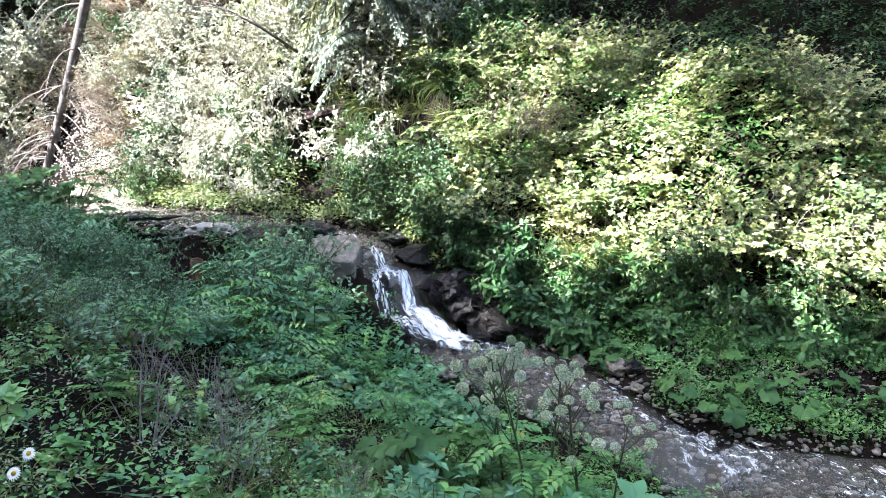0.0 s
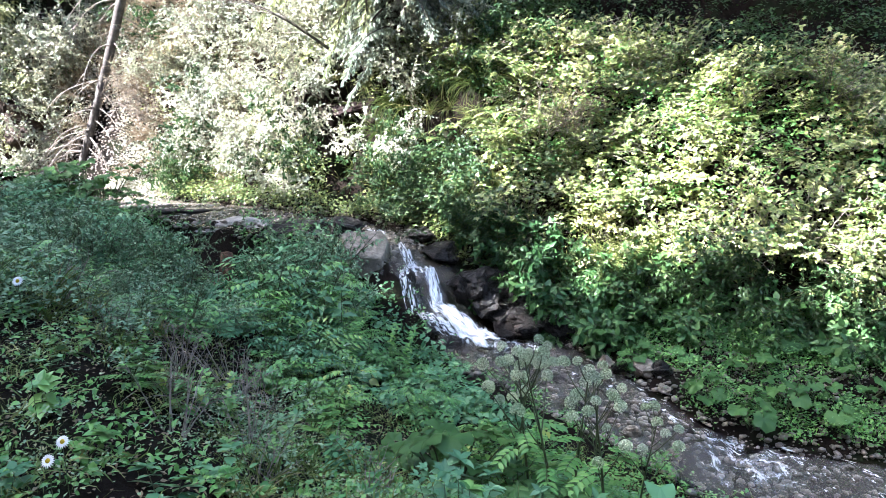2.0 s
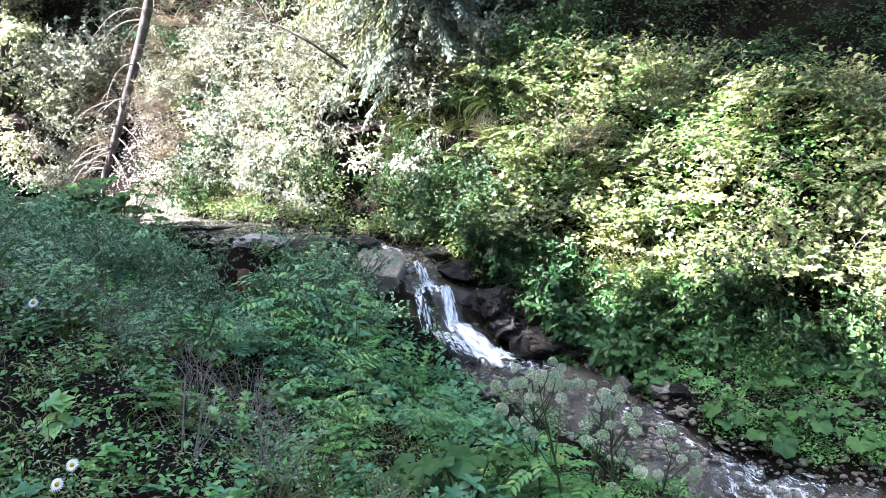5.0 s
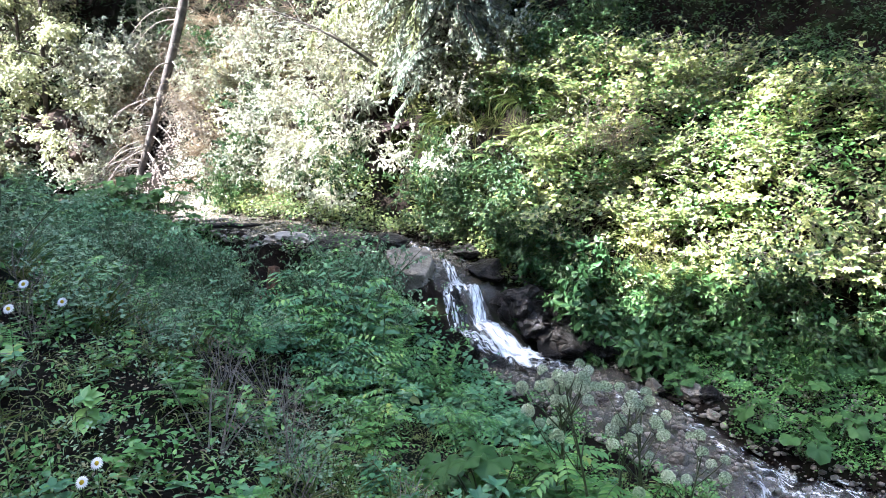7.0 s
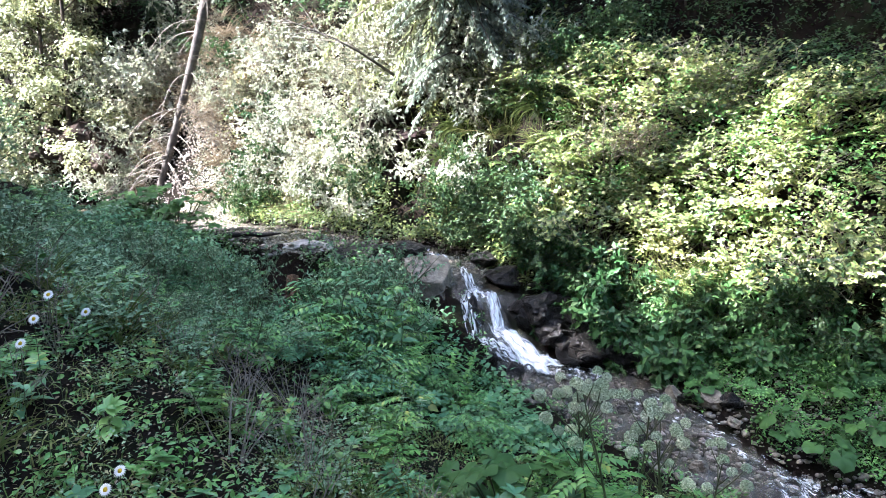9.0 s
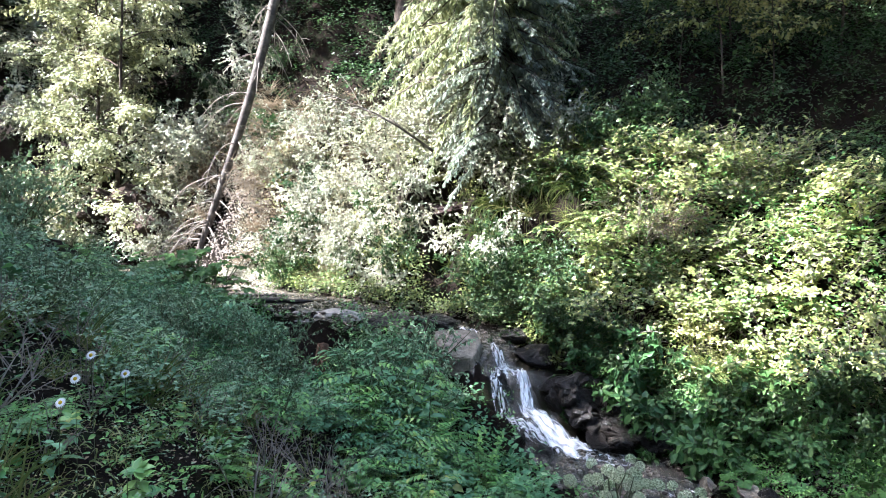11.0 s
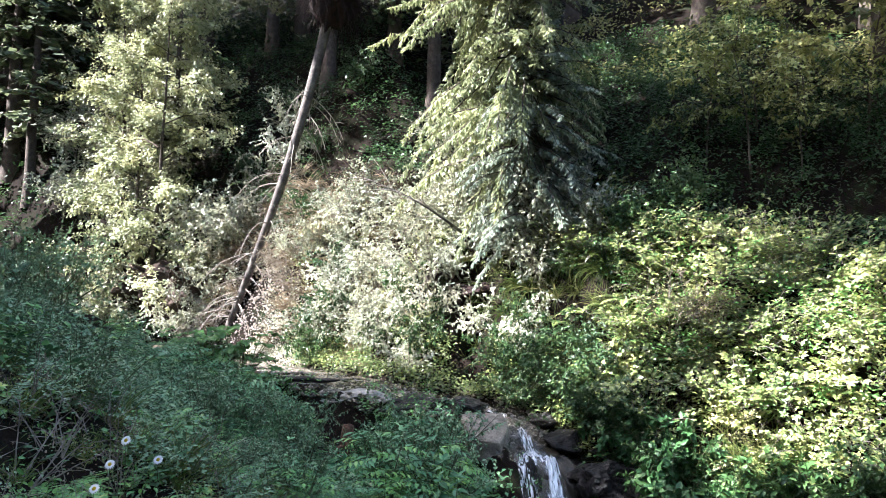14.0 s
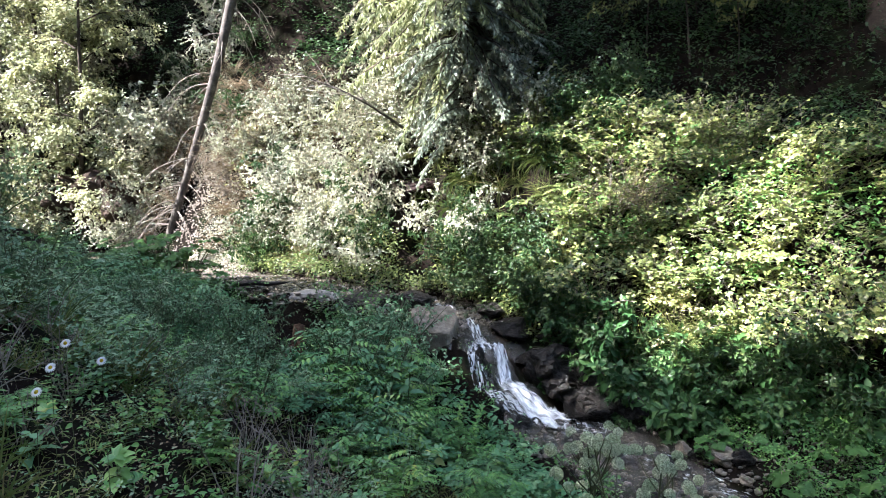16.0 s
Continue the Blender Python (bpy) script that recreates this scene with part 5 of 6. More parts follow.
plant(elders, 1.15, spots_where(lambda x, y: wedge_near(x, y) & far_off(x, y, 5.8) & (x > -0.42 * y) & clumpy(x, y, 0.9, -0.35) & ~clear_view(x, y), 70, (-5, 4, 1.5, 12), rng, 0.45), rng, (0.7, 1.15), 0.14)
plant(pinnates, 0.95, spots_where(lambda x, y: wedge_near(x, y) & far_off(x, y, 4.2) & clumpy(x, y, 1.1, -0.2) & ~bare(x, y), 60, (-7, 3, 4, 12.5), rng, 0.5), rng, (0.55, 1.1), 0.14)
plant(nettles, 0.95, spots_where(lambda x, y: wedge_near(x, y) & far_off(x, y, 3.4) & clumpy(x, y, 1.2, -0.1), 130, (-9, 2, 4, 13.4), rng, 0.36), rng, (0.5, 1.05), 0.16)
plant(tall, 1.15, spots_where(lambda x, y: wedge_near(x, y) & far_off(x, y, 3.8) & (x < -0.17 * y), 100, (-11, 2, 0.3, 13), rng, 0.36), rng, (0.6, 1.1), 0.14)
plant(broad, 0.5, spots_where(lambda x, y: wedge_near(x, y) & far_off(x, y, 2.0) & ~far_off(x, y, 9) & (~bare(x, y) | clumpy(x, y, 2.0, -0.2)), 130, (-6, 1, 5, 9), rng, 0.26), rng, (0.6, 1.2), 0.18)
undergrowth("waterfall_herbs", "leafy green herbs below the flat boulder", spots_where(lambda x, y: near_side(x, y) & (y > 7.5) & (x > -4.2) & (x < 0.6) & (np.hypot(x + 1.75, y - 11.6) > 0.5) & room_for(x, y, 0.0), 330, (-4.2, 7.5, 0.6, 12.5), rng), rng, 0.11, 0.34, G_TEAL, 14, 0.18, (0, -0.5, 0))
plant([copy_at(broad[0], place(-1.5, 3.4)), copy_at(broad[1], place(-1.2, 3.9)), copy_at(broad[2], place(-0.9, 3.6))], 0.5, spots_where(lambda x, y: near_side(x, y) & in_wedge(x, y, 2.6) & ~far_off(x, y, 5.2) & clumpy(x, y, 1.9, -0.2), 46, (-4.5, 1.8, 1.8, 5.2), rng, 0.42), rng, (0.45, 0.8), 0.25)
slope_ferns = [fern(370 + i, 0.8, G_HERB if i else G_TEAL, "lush green fern with arching feathered fronds on the shady slope", "ferns on the slope") for i in range(3)]
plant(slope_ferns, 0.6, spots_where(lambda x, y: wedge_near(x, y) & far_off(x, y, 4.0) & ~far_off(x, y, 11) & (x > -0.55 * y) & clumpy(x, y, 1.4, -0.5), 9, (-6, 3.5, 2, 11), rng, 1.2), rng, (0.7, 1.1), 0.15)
# the ledge below the pool: leafy stands with an open dark hollow between them
plant([copy_at(nettles[1], place(-4, 11)), copy_at(pinnates[1], place(-3, 11)), copy_at(elders[1], place(-5, 11.5))], 0.95, spots_where(lambda x, y: near_side(x, y) & (line_distance(NEAR, x, y) < 3.2) & (np.abs(np.degrees(np.arctan2(-x, y)) - 19.9) > 2.6) & ~clear_view(x, y), 110, (-9, 8.5, -1.8, 15), rng, 0.34), rng, (0.9, 1.9), 0.12, full=True)
angs = [angelica(200 + i, 1.42 - 0.1 * i, 9 - i, 0.092) for i in range(3)]
scatter(angs, [(0.45, 5.55), (0.75, 5.35), (1.0, 5.5), (0.62, 5.0), (1.35, 5.7), (0.95, 4.9), (0.3, 5.9)], rng, (0.95, 1.1), 0.08)
big_burs = [butterbur(230 + i, 7 + i, 0.5, 0.36) for i in range(2)]
plant(big_burs, 0.55, [(0.1, 6.0), (0.35, 5.2), (-0.2, 5.4), (0.15, 4.7), (-0.5, 5.9), (0.5, 4.4), (-1.1, 8.6)], rng, (0.8, 1.15), 0.1)
shore_burs = [butterbur(236 + i, 14 + i, 0.6, 0.25, "clump of large dark green butterbur leaves beyond the pool") for i in range(2)]
scatter(shore_burs, [(-6.8, 13.6), (-7.3, 14.0), (-7.8, 14.3), (-8.3, 14.5), (-7.1, 13.4), (-7.7, 13.7), (-6.5, 13.0), (-8.8, 14.8), (-8.2, 13.9), (-9.3, 15.0)], rng, (1.0, 1.45), 0.1)
burs = [butterbur(220 + i, 8 + i, 0.36, 0.24) for i in range(3)]
scatter(burs, spots_where(lambda x, y: (~near_side(x, y)) & (y > np.interp(x, FAR[:, 0], FAR[:, 1]) + 0.25) & (foot_gap(x, y) < 0.6) & clumpy(x, y, 1.2, -0.5), 48, (1.9, 7.5, 9, 12.5), rng, 0.38), rng, (0.75, 1.15), 0.1)
undergrowth("ledge_herbs", "green herbs hanging down over the rock ledge below the pool", spots_where(lambda x, y: near_side(x, y) & (line_distance(NEAR, x, y) < 1.3) & (x < -2.5) & (np.abs(np.degrees(np.arctan2(-x, y)) - 19.9) > 2.3), 260, (-9, 10, -2.4, 15), rng), rng, 0.06, 0.5, G_HERB, 30, 0.17, (0, -0.8, 0))
undergrowth("meadow_herbs", "mixed green herbs on the slope round the path", spots_where(lambda x, y: near_side(x, y) & ~in_wedge(x, y, 1.5, 49, 35) & (np.hypot(x, y) > 0.55) & (np.hypot(x, y) < 11) & clumpy(x, y, 1.7, -0.5), 1700, (-11, -9, 11, 9), rng), rng, 0.06, 0.3, G_HERB, 18, 0.16)


def leaf_litter():
    rr = np.random.default_rng(77)
    sp = np.array(spots_where(lambda x, y: near_side(x, y) & in_wedge(x, y, 1.5) & (np.hypot(x, y) < 7), 9000, (-5, 1, 3, 7), rr))
    n = len(sp)
    pos = np.stack([sp[:, 0], sp[:, 1], ground_z(sp[:, 0], sp[:, 1]) + 0.012], 1)
    s = Soup()
    s.leaves(LEAF5, pos, rr.normal(0, 1, (n, 3)) * np.array([1, 1, 0.15]), rr.normal(0, 0.25, (n, 3)) + np.array([0, 0, 1.0]), rr.uniform(0.015, 0.045, n), rr.uniform(0.008, 0.024, n))
    return tagged(new("leaf_litter", s.mesh("leaf_litter", G_DRY)), "brown withered leaves lying on the dark soil", "leaf litter", kind="stuff")


leaf_litter()
for k, (x, y, z) in enumerate(((-1.3, 2.04, 0.64), (-1.3, 1.96, 0.61), (-1.83, 2.55, 1.12), (-1.73, 2.59, 1.03), (-1.83, 2.31, 0.98), (-1.82, 2.40, 1.05))):
    stand(daisy(240 + k, z - gz(x, y)), x, y + 0.02, 0.0, (0.8, 0.8, 1.0), (0, 0), 0.0)
tufts = [grass_tuft(260 + i, 0.4, 50) for i in range(3)]
scatter(tufts, spots_where(lambda x, y: wedge_near(x, y) & (np.hypot(x, y) < 7), 70, (-5, 1, 4, 7), rng, 0.28), rng, (0.5, 1.1), 0.1)
dry = [shrub(280 + i, 0.6, 0.4, 8, 4, 3, 0.02, G_DRY, M_TWIG, "dry_stalks", "withered reddish-brown stalks with seed heads", "dry plant", "withered stalks") for i in range(2)]
scatter(dry, spots_where(lambda x, y: wedge_near(x, y) & (np.hypot(x, y) < 6.5) & (x < -0.6) & (np.hypot(x, y) > 3.6), 20, (-5, 1.5, 0, 6.5), rng, 0.4) + [(-2.3, 5.3), (-2.0, 5.6), (-2.5, 5.8), (-1.8, 5.2), (-2.2, 6.1), (-2.7, 5.4)], rng, (0.5, 0.85), 0.25)
grey_bush = [shrub(290 + i, 1.1, 0.8, 9, 10, 13, 0.055, G_FINE, M_STEM, "willow_herb", "tall grey-green bushy herb in the shade", "herb", "tall herbs on the slope") for i in range(2)]
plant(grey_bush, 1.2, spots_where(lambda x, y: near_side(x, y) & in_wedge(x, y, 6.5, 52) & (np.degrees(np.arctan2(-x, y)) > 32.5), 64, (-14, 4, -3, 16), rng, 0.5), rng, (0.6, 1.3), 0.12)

pool_shrub = [shrub(296 + i, 1.0, 0.5, 8, 11, 13, 0.05, G_TEAL if i == 2 else G_FINE, M_STEM, "sallow_shrub", "slender blue-green shrub with fine leaves below the pool", "shrub", "slender shrubs below the pool") for i in range(3)]
edge = []
for az in list(np.arange(10.2, 16.6, 0.9)) + list(np.arange(23.0, 31, 0.9)):
    for d in (rng.uniform(11.6, 12.5), rng.uniform(10.0, 11.4)):
        edge.append((-d * math.sin(radians(az)), d * math.cos(radians(az))))
plant(pool_shrub, 1.1, [p for p in edge if near_side(np.array([p[0]]), np.array([p[1]]))[0] and math.hypot(p[0] + 1.75, p[1] - 11.6) > 0.55], rng, (1.0, 1.5), 0.12, full=True)
plant([copy_at(grey_bush[1], place(-4, 8)), copy_at(pool_shrub[0], place(-4.5, 8)), copy_at(pool_shrub[1], place(-5, 8))], 1.15, spots_where(lambda x, y: wedge_near(x, y) & far_off(x, y, 4.4) & ~far_off(x, y, 11.5) & (np.degrees(np.arctan2(-x, y)) > 15), 60, (-9, 3.5, -1, 11), rng, 0.55), rng, (0.5, 1.1), 0.15)
for x, y, s in ((-13.2, 15.6, 1.9), (-14.3, 16.6, 2.2), (-12.6, 14.2, 1.6), (-15.3, 17.2, 2.4), (-13.9, 15.0, 2.0), (-16.6, 17.6, 1.6), (-18.2, 18.6, 2.0), (-19.6, 17.9, 2.2), (-20.6, 19.8, 2.4), (-17.2, 18.9, 1.7), (-22.0, 21.0, 2.6), (-23.5, 22.2, 2.8), (-18.9, 20.2, 2.0), (-21.6, 22.8, 2.6), (-25.0, 23.8, 3.0)):
    copy_at(grey_bush[0], place(x, y, rng.uniform(0, 6), s, (0, 0), 0.1))

# ---------------------------------------------------------------- terrace and steep bank
rng = np.random.default_rng(4)
undergrowth("terrace_herbs", "low green herbs on the gravel terrace", spots_where(lambda x, y: (y > np.interp(x, FAR[:, 0], FAR[:, 1]) + 0.1) & (foot_gap(x, y) < 0.3) & clumpy(x, y, 2.1, -0.35), 900, (1.6, 7, 11, 12.5), rng), rng, 0.045, 0.32, G_HERB, 36, 0.17)
def hollow(x, y):
    """Kept open along the camera's lines of sight: the dark hole in the bank, and the bright slope where the fallen
    spruce rests.
    """
    az, r = np.degrees(np.arctan2(-x, y)), np.hypot(x, y)
    return ((np.abs(az - 9.4) < 1.8) & (r > 14.7) & (r < 15.9)) | ((az > 23.2) & (az < 32.4) & (r < 23.2))
on_bank = lambda x, y: (foot_gap(x, y) > 0.15) & in_wedge(x, y, 5, 52, 38) & ~hollow(x, y)
def above_fall(x, y):
    """The leafy overhang above the waterfall, kept for bushes painted dark as shade."""
    return (x < 0.5) & (foot_gap(x, y) < 1.5)


RIM_VIEW_AZ = (-40, -31.5, -28.5, -25, -20, -16, -10, -1, 2, 4, 12, 14.5, 24, 30, 35, 45)
RIM_VIEW_EL = (0.5, 1.0, 3.2, 5.0, 4.4, 5.5, 7.2, 7.9, 11, 13, 12, 7, 5.5, 4.5, 6, 9)


def below_view_rim(x, y, tall=0.35):
    """Under the line, set in camera directions, along the bank where the dark wood begins."""
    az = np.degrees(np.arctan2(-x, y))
    return ground_z(x, y) + tall < 1.6 + np.hypot(x, y) * np.tan(np.radians(np.interp(az, RIM_VIEW_AZ, RIM_VIEW_EL)))

undergrowth("bank_herbs", "leafy green herbs covering the steep sunlit bank", spots_where(lambda x, y: on_bank(x, y) & (foot_gap(x, y) < 4.0) & below_view_rim(x, y) & ~((x > -1.6) & above_fall(x, y)) & ((foot_gap(x, y) > 0.4) | (x < -1)) & clumpy(x, y, 1.9, -0.15), 2100, (-14, 8, 12, 25), rng), rng, 0.085, 0.4, G_BANK, 11, 0.2, (-0.3, -0.8, 0))
undergrowth("bank_greens", "fresh green herbs between the brambles on the bank", spots_where(lambda x, y: on_bank(x, y) & (foot_gap(x, y) < 4.0) & (x > -0.8) & (foot_gap(x, y) > 0.9) & below_view_rim(x, y, 0.5) & ~above_fall(x, y), 1200, (-1, 8, 11, 17), rng), rng, 0.095, 0.5, G_HERB, 10, 0.2, (-0.3, -0.7, 0))
undergrowth("wood_herbs", "sparse green herbs on the forest floor, leaves painted dark for shade", spots_where(lambda x, y: on_bank(x, y) & (foot_gap(x, y) >= 3.4) & (foot_gap(x, y) < 22) & clumpy(x, y, 0.8, -0.1), 1700, (-30, 10, 18, 44), rng), rng, 0.13, 0.4, G_DEEP_SHADE, 12, 0.3, (0, -0.6, 0))
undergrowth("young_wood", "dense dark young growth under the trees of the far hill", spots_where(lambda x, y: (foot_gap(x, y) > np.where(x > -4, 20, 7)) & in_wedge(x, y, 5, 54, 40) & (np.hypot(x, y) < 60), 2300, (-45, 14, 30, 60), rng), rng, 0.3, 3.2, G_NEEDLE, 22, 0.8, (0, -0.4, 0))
undergrowth("cliff_growth", "hanging leafy growth on the cliff, painted dark for shade", spots_where(lambda x, y: (foot_gap(x, y) > 1.2) & (foot_gap(x, y) < 9) & ~below_view_rim(x, y), 1500, (-14, 14, -1, 30), rng), rng, 0.11, 0.4, G_DEEP_SHADE, 16, 0.28, (-0.2, -0.9, 0))
undergrowth("valley_growth", "dense leafy growth on the ground of the upper valley, painted dark for shade", spots_where(lambda x, y: (y > 17) & (foot_gap(x, y) > -3.5), 1700, (-34, 17, -13.5, 36), rng), rng, 0.17, 0.8, G_DEEP_SHADE, 18, 0.4, (0, -0.3, 0))
# bright clumps that imitate flecks of sun on the hill
undergrowth("hill_ferns", "yellow-green ferns and saplings painted bright as patches of sun on the forest floor", spots_where(lambda x, y: (foot_gap(x, y) > 5.5) & (foot_gap(x, y) < 24) & (x > -4) & in_wedge(x, y, 5, 40, 36) & clumpy(x, y, 0.7, 0.0), 1500, (-4, 14, 16, 44), rng), rng, 0.15, 0.5, G_YELLOW, 14, 0.35, (-0.2, -0.5, 0))
undergrowth("shade_herbs", "low leafy growth along the edge of the wood, painted dark for shade", spots_where(lambda x, y: on_bank(x, y) & (foot_gap(x, y) > 1.5) & (foot_gap(x, y) < 9) & ~below_view_rim(x, y, 0.7) & (x > -3), 4200, (-3, 10, 14, 26), rng), rng, 0.09, 0.45, G_DEEP_SHADE, 16, 0.25, (0, -0.6, 0))
undergrowth("pool_edge_herbs", "pale green herbs hanging over the edge of the pool", spots_where(lambda x, y: (y > np.interp(x, FAR[:, 0], FAR[:, 1]) - 0.05) & (foot_gap(x, y) < 0.5) & ~hollow(x, y), 750, (-12, 12.5, 0.6, 21), rng), rng, 0.07, 0.45, G_BANK, 18, 0.17, (0, -0.7, 0))
berries = [bramble(300 + i, 0.85, 0.8, 20 + i % 3, 0.052 + 0.006 * i) for i in range(5)]
scatter(berries, spots_where(lambda x, y: on_bank(x, y) & (foot_gap(x, y) < 4.2) & below_view_rim(x, y, 0.75) & (x > -1) & ~above_fall(x, y) & (foot_gap(x, y) > 0.6) & (clumpy(x, y, 1.25, -0.5) | (x > 2.2)), 300, (-1, 8, 11, 17), rng, 0.42), rng, (0.6, 1.25), 0.12, 0.35)
pales = [shrub(320 + i, 1.3, 0.9, 12, 11, 15, 0.068, G_PALE, M_TWIG, "willow_bush", "pale grey-green bush, leaves painted lighter for sun glare", "bush", "pale bushes on the bank") for i in range(3)]
scatter(pales, spots_where(lambda x, y: on_bank(x, y) & (foot_gap(x, y) < 4.0) & below_view_rim(x, y) & (x < -1.2) & (x > -7.2) & ((np.abs(np.degrees(np.arctan2(-x, y)) - 9.6) > 4.3) | (np.hypot(x, y) > 16.2)) & clumpy(x, y, 1.0, -0.35), 48, (-8, 13, -1, 22), rng, 0.5), rng, (0.75, 1.3), 0.1, 0.3)
scatter([copy_at(pales[0], place(-10.2, 17.0))], spots_where(lambda x, y: (foot_gap(x, y) > -0.4) & (foot_gap(x, y) < 1.5) & below_view_rim(x, y) & ~hollow(x, y) & (np.abs(np.degrees(np.arctan2(-x, y)) - 33.8) > 2.3), 26, (-17, 16, -8, 26), rng, 0.8), rng, (0.9, 1.6), 0.1, 0.3)
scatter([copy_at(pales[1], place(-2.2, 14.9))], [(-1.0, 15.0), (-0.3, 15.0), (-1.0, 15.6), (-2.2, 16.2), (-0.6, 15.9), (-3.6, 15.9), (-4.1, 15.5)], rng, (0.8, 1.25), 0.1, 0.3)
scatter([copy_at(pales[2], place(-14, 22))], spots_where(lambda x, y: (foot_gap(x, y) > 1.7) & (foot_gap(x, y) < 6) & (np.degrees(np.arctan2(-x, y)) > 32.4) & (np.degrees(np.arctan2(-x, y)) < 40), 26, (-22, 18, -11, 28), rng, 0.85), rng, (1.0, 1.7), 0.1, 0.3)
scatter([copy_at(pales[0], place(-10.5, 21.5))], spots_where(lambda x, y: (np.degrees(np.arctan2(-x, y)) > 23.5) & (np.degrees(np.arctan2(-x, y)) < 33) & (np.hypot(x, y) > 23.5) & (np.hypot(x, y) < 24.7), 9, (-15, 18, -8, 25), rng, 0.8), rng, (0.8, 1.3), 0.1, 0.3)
darks = [shrub(330 + i, 1.1, 0.75, 10, 9, 11, 0.085, G_DEEP_SHADE, M_STEM, "alder_bush", "dark green leafy bush on the bank, darkened further for shade", "bush", "dark green bushes") for i in range(2)]
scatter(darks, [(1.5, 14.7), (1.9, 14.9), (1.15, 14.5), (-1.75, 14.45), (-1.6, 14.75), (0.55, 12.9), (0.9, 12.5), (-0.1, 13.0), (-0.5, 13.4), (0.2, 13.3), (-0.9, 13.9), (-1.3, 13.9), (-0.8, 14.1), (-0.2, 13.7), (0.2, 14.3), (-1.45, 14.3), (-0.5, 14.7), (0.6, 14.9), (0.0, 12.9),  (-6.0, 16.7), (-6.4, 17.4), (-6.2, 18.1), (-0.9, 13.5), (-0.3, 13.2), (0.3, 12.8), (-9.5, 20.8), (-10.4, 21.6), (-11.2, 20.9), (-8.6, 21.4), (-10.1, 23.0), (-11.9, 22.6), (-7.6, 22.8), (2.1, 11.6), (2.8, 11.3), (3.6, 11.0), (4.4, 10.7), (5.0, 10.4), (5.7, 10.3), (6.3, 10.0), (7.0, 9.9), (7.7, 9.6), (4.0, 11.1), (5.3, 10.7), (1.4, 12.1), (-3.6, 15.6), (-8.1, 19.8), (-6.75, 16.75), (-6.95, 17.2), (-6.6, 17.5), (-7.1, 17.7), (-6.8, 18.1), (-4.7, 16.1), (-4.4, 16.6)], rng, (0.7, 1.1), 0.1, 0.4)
hangers = [shrub(345 + i, 0.9, 0.9, 9, 9, 9, 0.125, G_BANK_SHADE, M_STEM, "maple_bush", "low bush with large drooping green leaves over the water, darkened for shade", "bush", "bushes on the bank", LEAF8, 1.4) for i in range(2)]
scatter(hangers, [(0.65, 12.35), (0.95, 12.1), (1.0, 12.6), (0.4, 12.75), (1.3, 12.3), (1.2, 11.8), (1.5, 11.5), (1.75, 11.2), (1.75, 11.6), (2.1, 11.2), (2.5, 10.95), (3.1, 10.75), (2.9, 11.3), (3.7, 10.6), (4.5, 10.3), (5.6, 9.9), (6.8, 9.6), (2.2, 11.6), (2.7, 11.5), (3.3, 11.2), (4.0, 10.8), (5.0, 10.3), (6.2, 9.8), (7.4, 9.4), (8.3, 9.2)], rng, (0.8, 1.2), 0.1, 0.5)
red_bush = shrub(340, 1.3, 1.0, 14, 12, 12, 0.035, G_DRY, M_TWIG, "brown_bush", "fine-leaved bush turning reddish brown on the bank", "bush")
scatter([red_bush], [(1.35, 13.35), (1.9, 13.3), (-8.35, 18.9), (-8.7, 19.3)], rng, (0.9, 1.0), 0.05, 0.3)


def scree():
    rr = np.random.default_rng(19)
    me = stone_mesh("grit", M_SCREE, 67, (1, 0.85, 0.6), 0.3, 4, 1)
    v, f = np.array([w.co for w in me.vertices]), np.array([p.vertices for p in me.polygons])
    bpy.data.meshes.remove(me)
    s = Soup()
    for x, y in spots_where(lambda x, y: (foot_gap(x, y) > -0.3) & (foot_gap(x, y) < 1.9) & hollow(x, y), 5200, (-13, 14, -7, 21), rr):
        r = 0.01 + 0.045 * rr.random() ** 3
        s.add(v * r + (x, y, gz(x, y) + r * 0.25), f)
    return tagged(new("scree", s.mesh("scree", M_SCREE, True)), "pale rubble and litter under the fallen spruce, lightened for overexposed sun", "scree", kind="stuff")


scree()
undergrowth("bleached_herbs", "low herbs and seed heads under the fallen spruce, painted pale for sun glare", spots_where(lambda x, y: (foot_gap(x, y) > -0.5) & (foot_gap(x, y) < 2.4) & hollow(x, y) & (x < -6) & (np.hypot(x + 10.3, y - 18.8) > 1.1), 800, (-13, 14, -6, 21.5), rng), rng, 0.045, 0.32, G_PALE, 20, 0.16, (0, -0.5, 0))
ferns = [fern(360 + i, 0.65) for i in range(3)]
scatter(ferns, spots_where(lambda x, y: on_bank(x, y) & (foot_gap(x, y) < 3.4) & (x > -1) & below_view_rim(x, y, 0.6), 50, (-1, 8, 10, 16), rng, 0.5), rng, (0.7, 1.2), 0.1, 0.4)
long_grass = [grass_tuft(380 + i, 0.75, 80, G_GRASS, 2.2) for i in range(3)]
scatter(long_grass, spots_where(lambda x, y: on_bank(x, y) & (foot_gap(x, y) < 2.4) & (x > -3) & (x < 3), 110, (-3, 10, 3, 17), rng, 0.25), rng, (0.7, 1.2), 0.1, 0.6)
straw = [grass_tuft(390 + i, 0.9, 70, G_DRY, 1.6, "tuft of bleached straw-coloured grass in the sun", "dry_grass", "dry grass tufts") for i in range(2)]
scatter(straw, spots_where(lambda x, y: (foot_gap(x, y) > -0.1) & (foot_gap(x, y) < 2.4) & (np.hypot(x + 10.2, y - 18.7) > 1.3), 110, (-12, 15, -5, 21.5), rng, 0.25), rng, (0.7, 1.2), 0.1, 0.3)


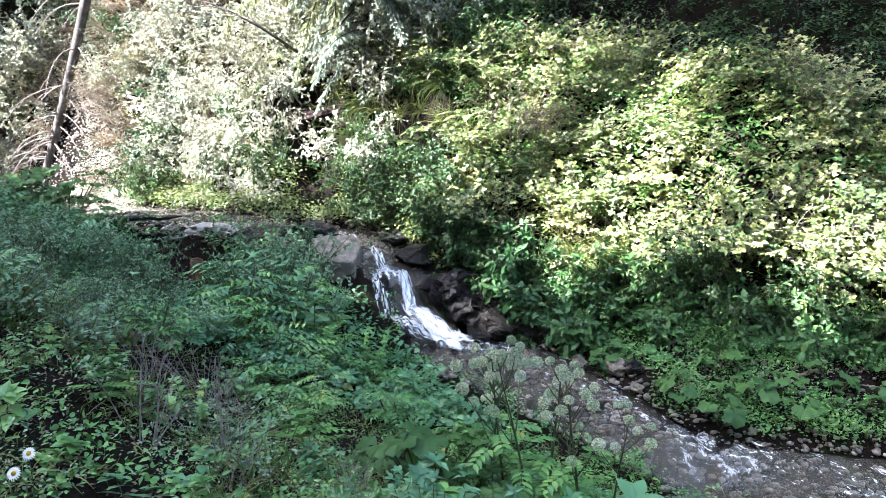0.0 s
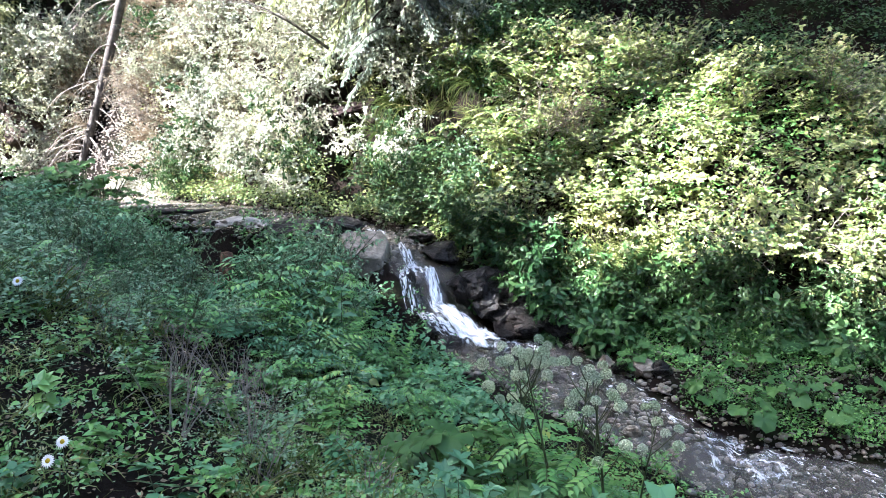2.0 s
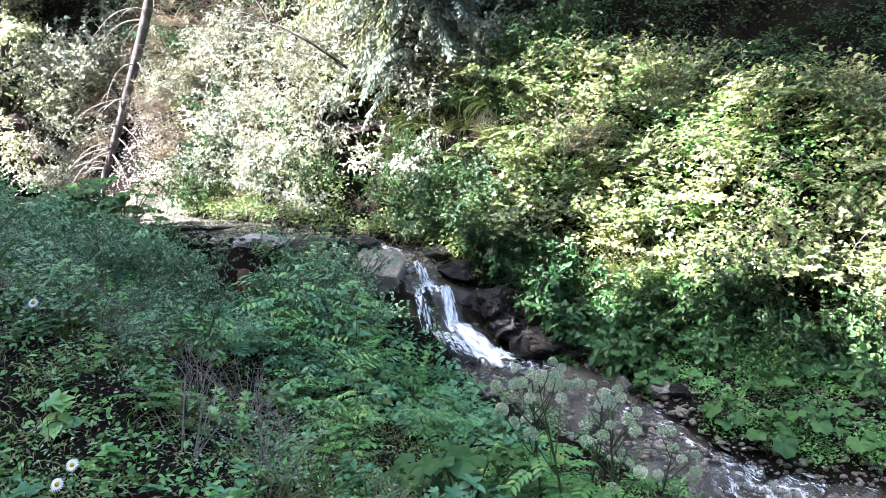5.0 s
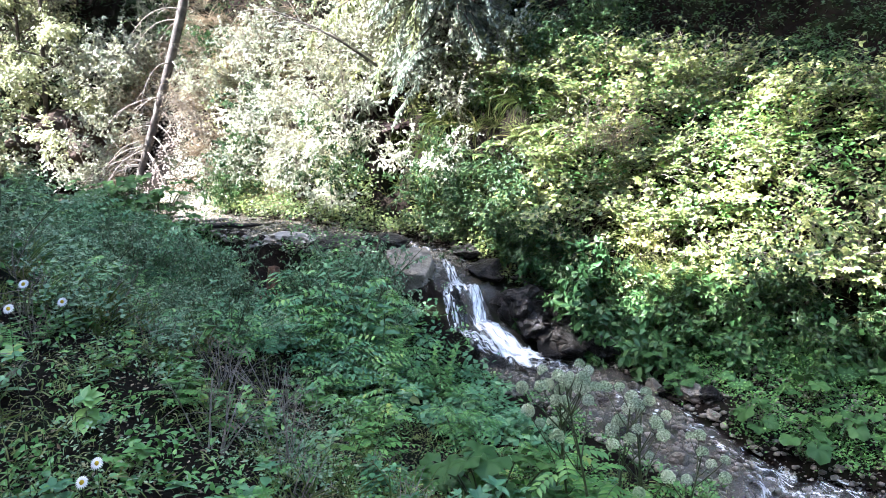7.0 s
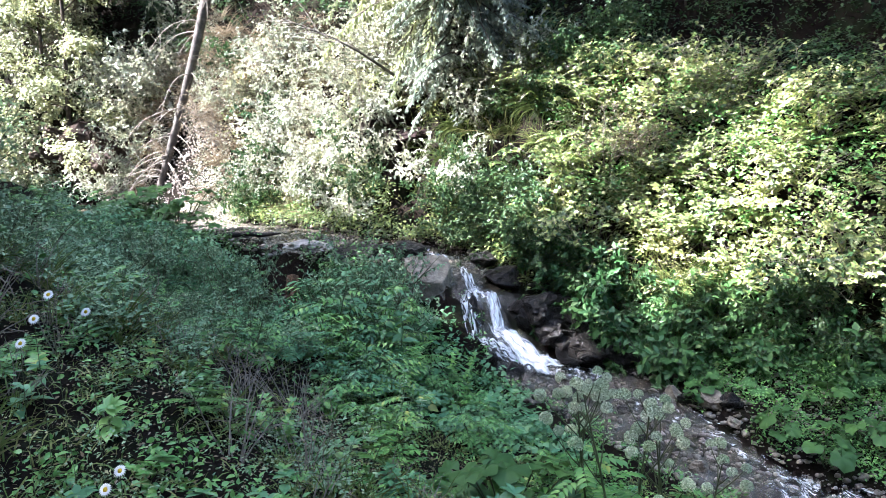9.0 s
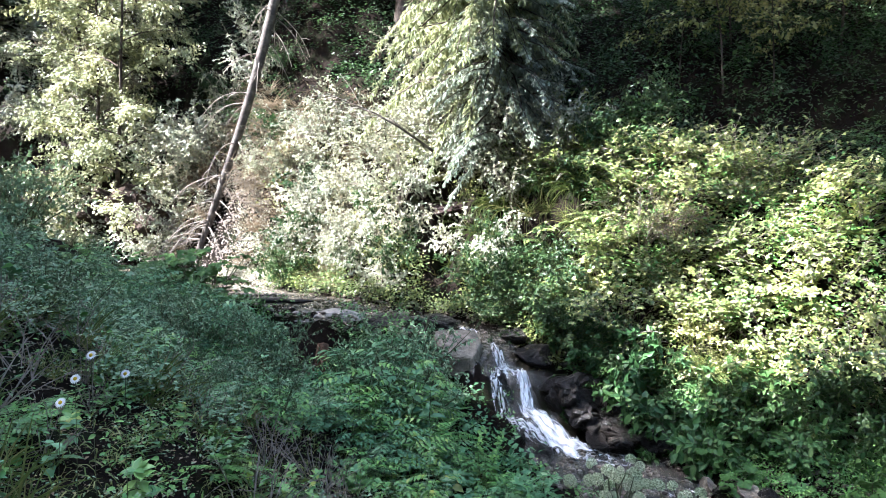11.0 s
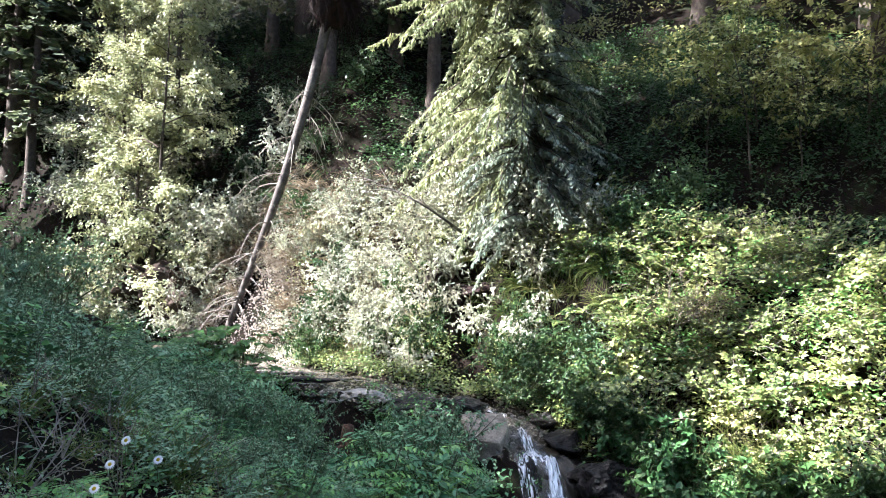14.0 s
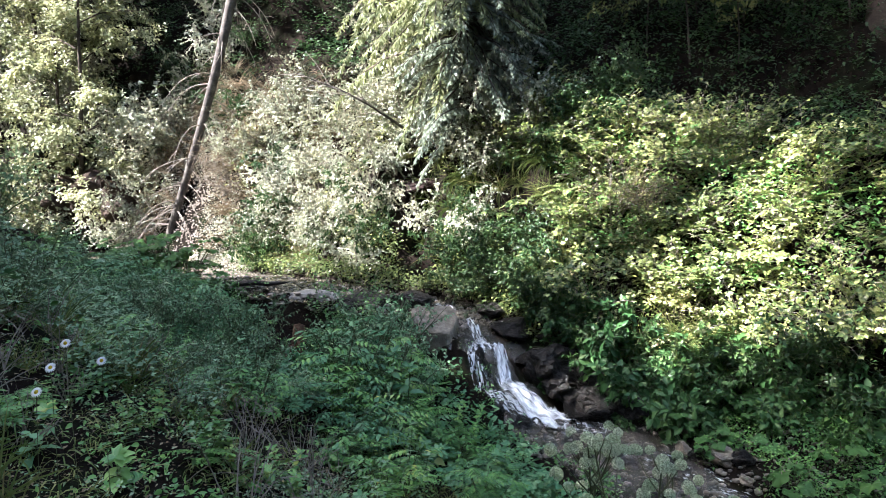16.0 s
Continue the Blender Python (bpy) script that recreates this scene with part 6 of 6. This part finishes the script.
def stick(x, y, length, turn, seed):
    rr = np.random.default_rng(seed)
    s = Soup()
    p = curve_points((-length / 2, 0, 0), (1, 0, 0.05), length, 7, rr, 0.0, 0.3)
    s.tube(p, np.linspace(0.018, 0.007, 8), 6)
    for k in range(3):
        b, d = along(p, np.array([rr.uniform(0.3, 0.9)]))
        s.tube(curve_points(b[0], d[0] + rr.normal(0, 0.5, 3), length * 0.25, 3, rr, 0, 0.3), [0.007, 0.006, 0.005, 0.003], 4)
    ob = tagged(new("fallen_stick", s.mesh("fallen_stick", M_TWIG)), "bleached fallen stick on the gravel terrace", "stick", "fallen sticks")
    h = length * 0.35
    dz = gz(x + h * math.cos(turn), y + h * math.sin(turn)) - gz(x - h * math.cos(turn), y - h * math.sin(turn))
    ob.matrix_basis = Matrix.LocRotScale((x, y, gz(x, y) + 0.04), Euler((0, -math.atan2(dz, 2 * h), turn)), None)


for k, (x, y, n, a) in enumerate(((3.55, 8.95, 0.9, 2.2), (4.4, 9.3, 0.7, 0.4), (5.6, 8.9, 0.8, 2.7), (2.4, 10.3, 0.5, 1.0), (6.6, 9.0, 0.6, 0.2))):
    stick(x, y, n, a, 500 + k)


def dead_branch():
    """A dead grey branch that leans out from the bank over the pale bushes, with bare side twigs."""
    rr = np.random.default_rng(71)
    root = thing("dead_branch", "bare dead grey branch leaning out over the pale bushes", "branch")
    p = np.array([(-2.7, 16.6, gz(-2.7, 16.6) - 0.1), (-2.8, 15.9, 2.95), (-3.0, 15.2, 3.14), (-3.5, 15.0, 3.5), (-3.97, 14.85, 3.77), (-4.5, 14.7, 4.0), (-5.0, 14.6, 4.2)])
    st = Soup()
    st.tube(p, np.linspace(0.04, 0.01, len(p)), 6)
    part("stem", st.mesh("stem", M_DEADBARK, True), root)
    for k in range(14):
        b, d = along(p, np.array([rr.uniform(0.3, 0.97)]))
        q = curve_points(b[0], d[0] + rr.normal(0, 0.55, 3) + np.array([0, -0.2, 0.1]), rr.uniform(0.4, 1.1), 5, rr, 0.3, 0.35)
        tw = Soup()
        tw.tube(q, np.linspace(0.011, 0.004, 6), 4)
        part("twig", tw.mesh("twig", M_TWIG), root)


dead_branch()


def pool_log():
    """A dark wet log that lies in the edge of the pool."""
    rr = np.random.default_rng(72)
    p = np.linspace((-7.15, 13.98, -0.13), (-5.25, 14.4, -0.2), 10) + rr.normal(0, 0.015, (10, 3))
    st = Soup()
    st.tube(p, np.concatenate([[0.01, 0.07], np.linspace(0.075, 0.05, 7), [0.01]]), 9)
    tagged(new("fallen_log", st.mesh("fallen_log", M_WETROCK, True)), "dark wet log lying along the edge of the pool", "log")


pool_log()
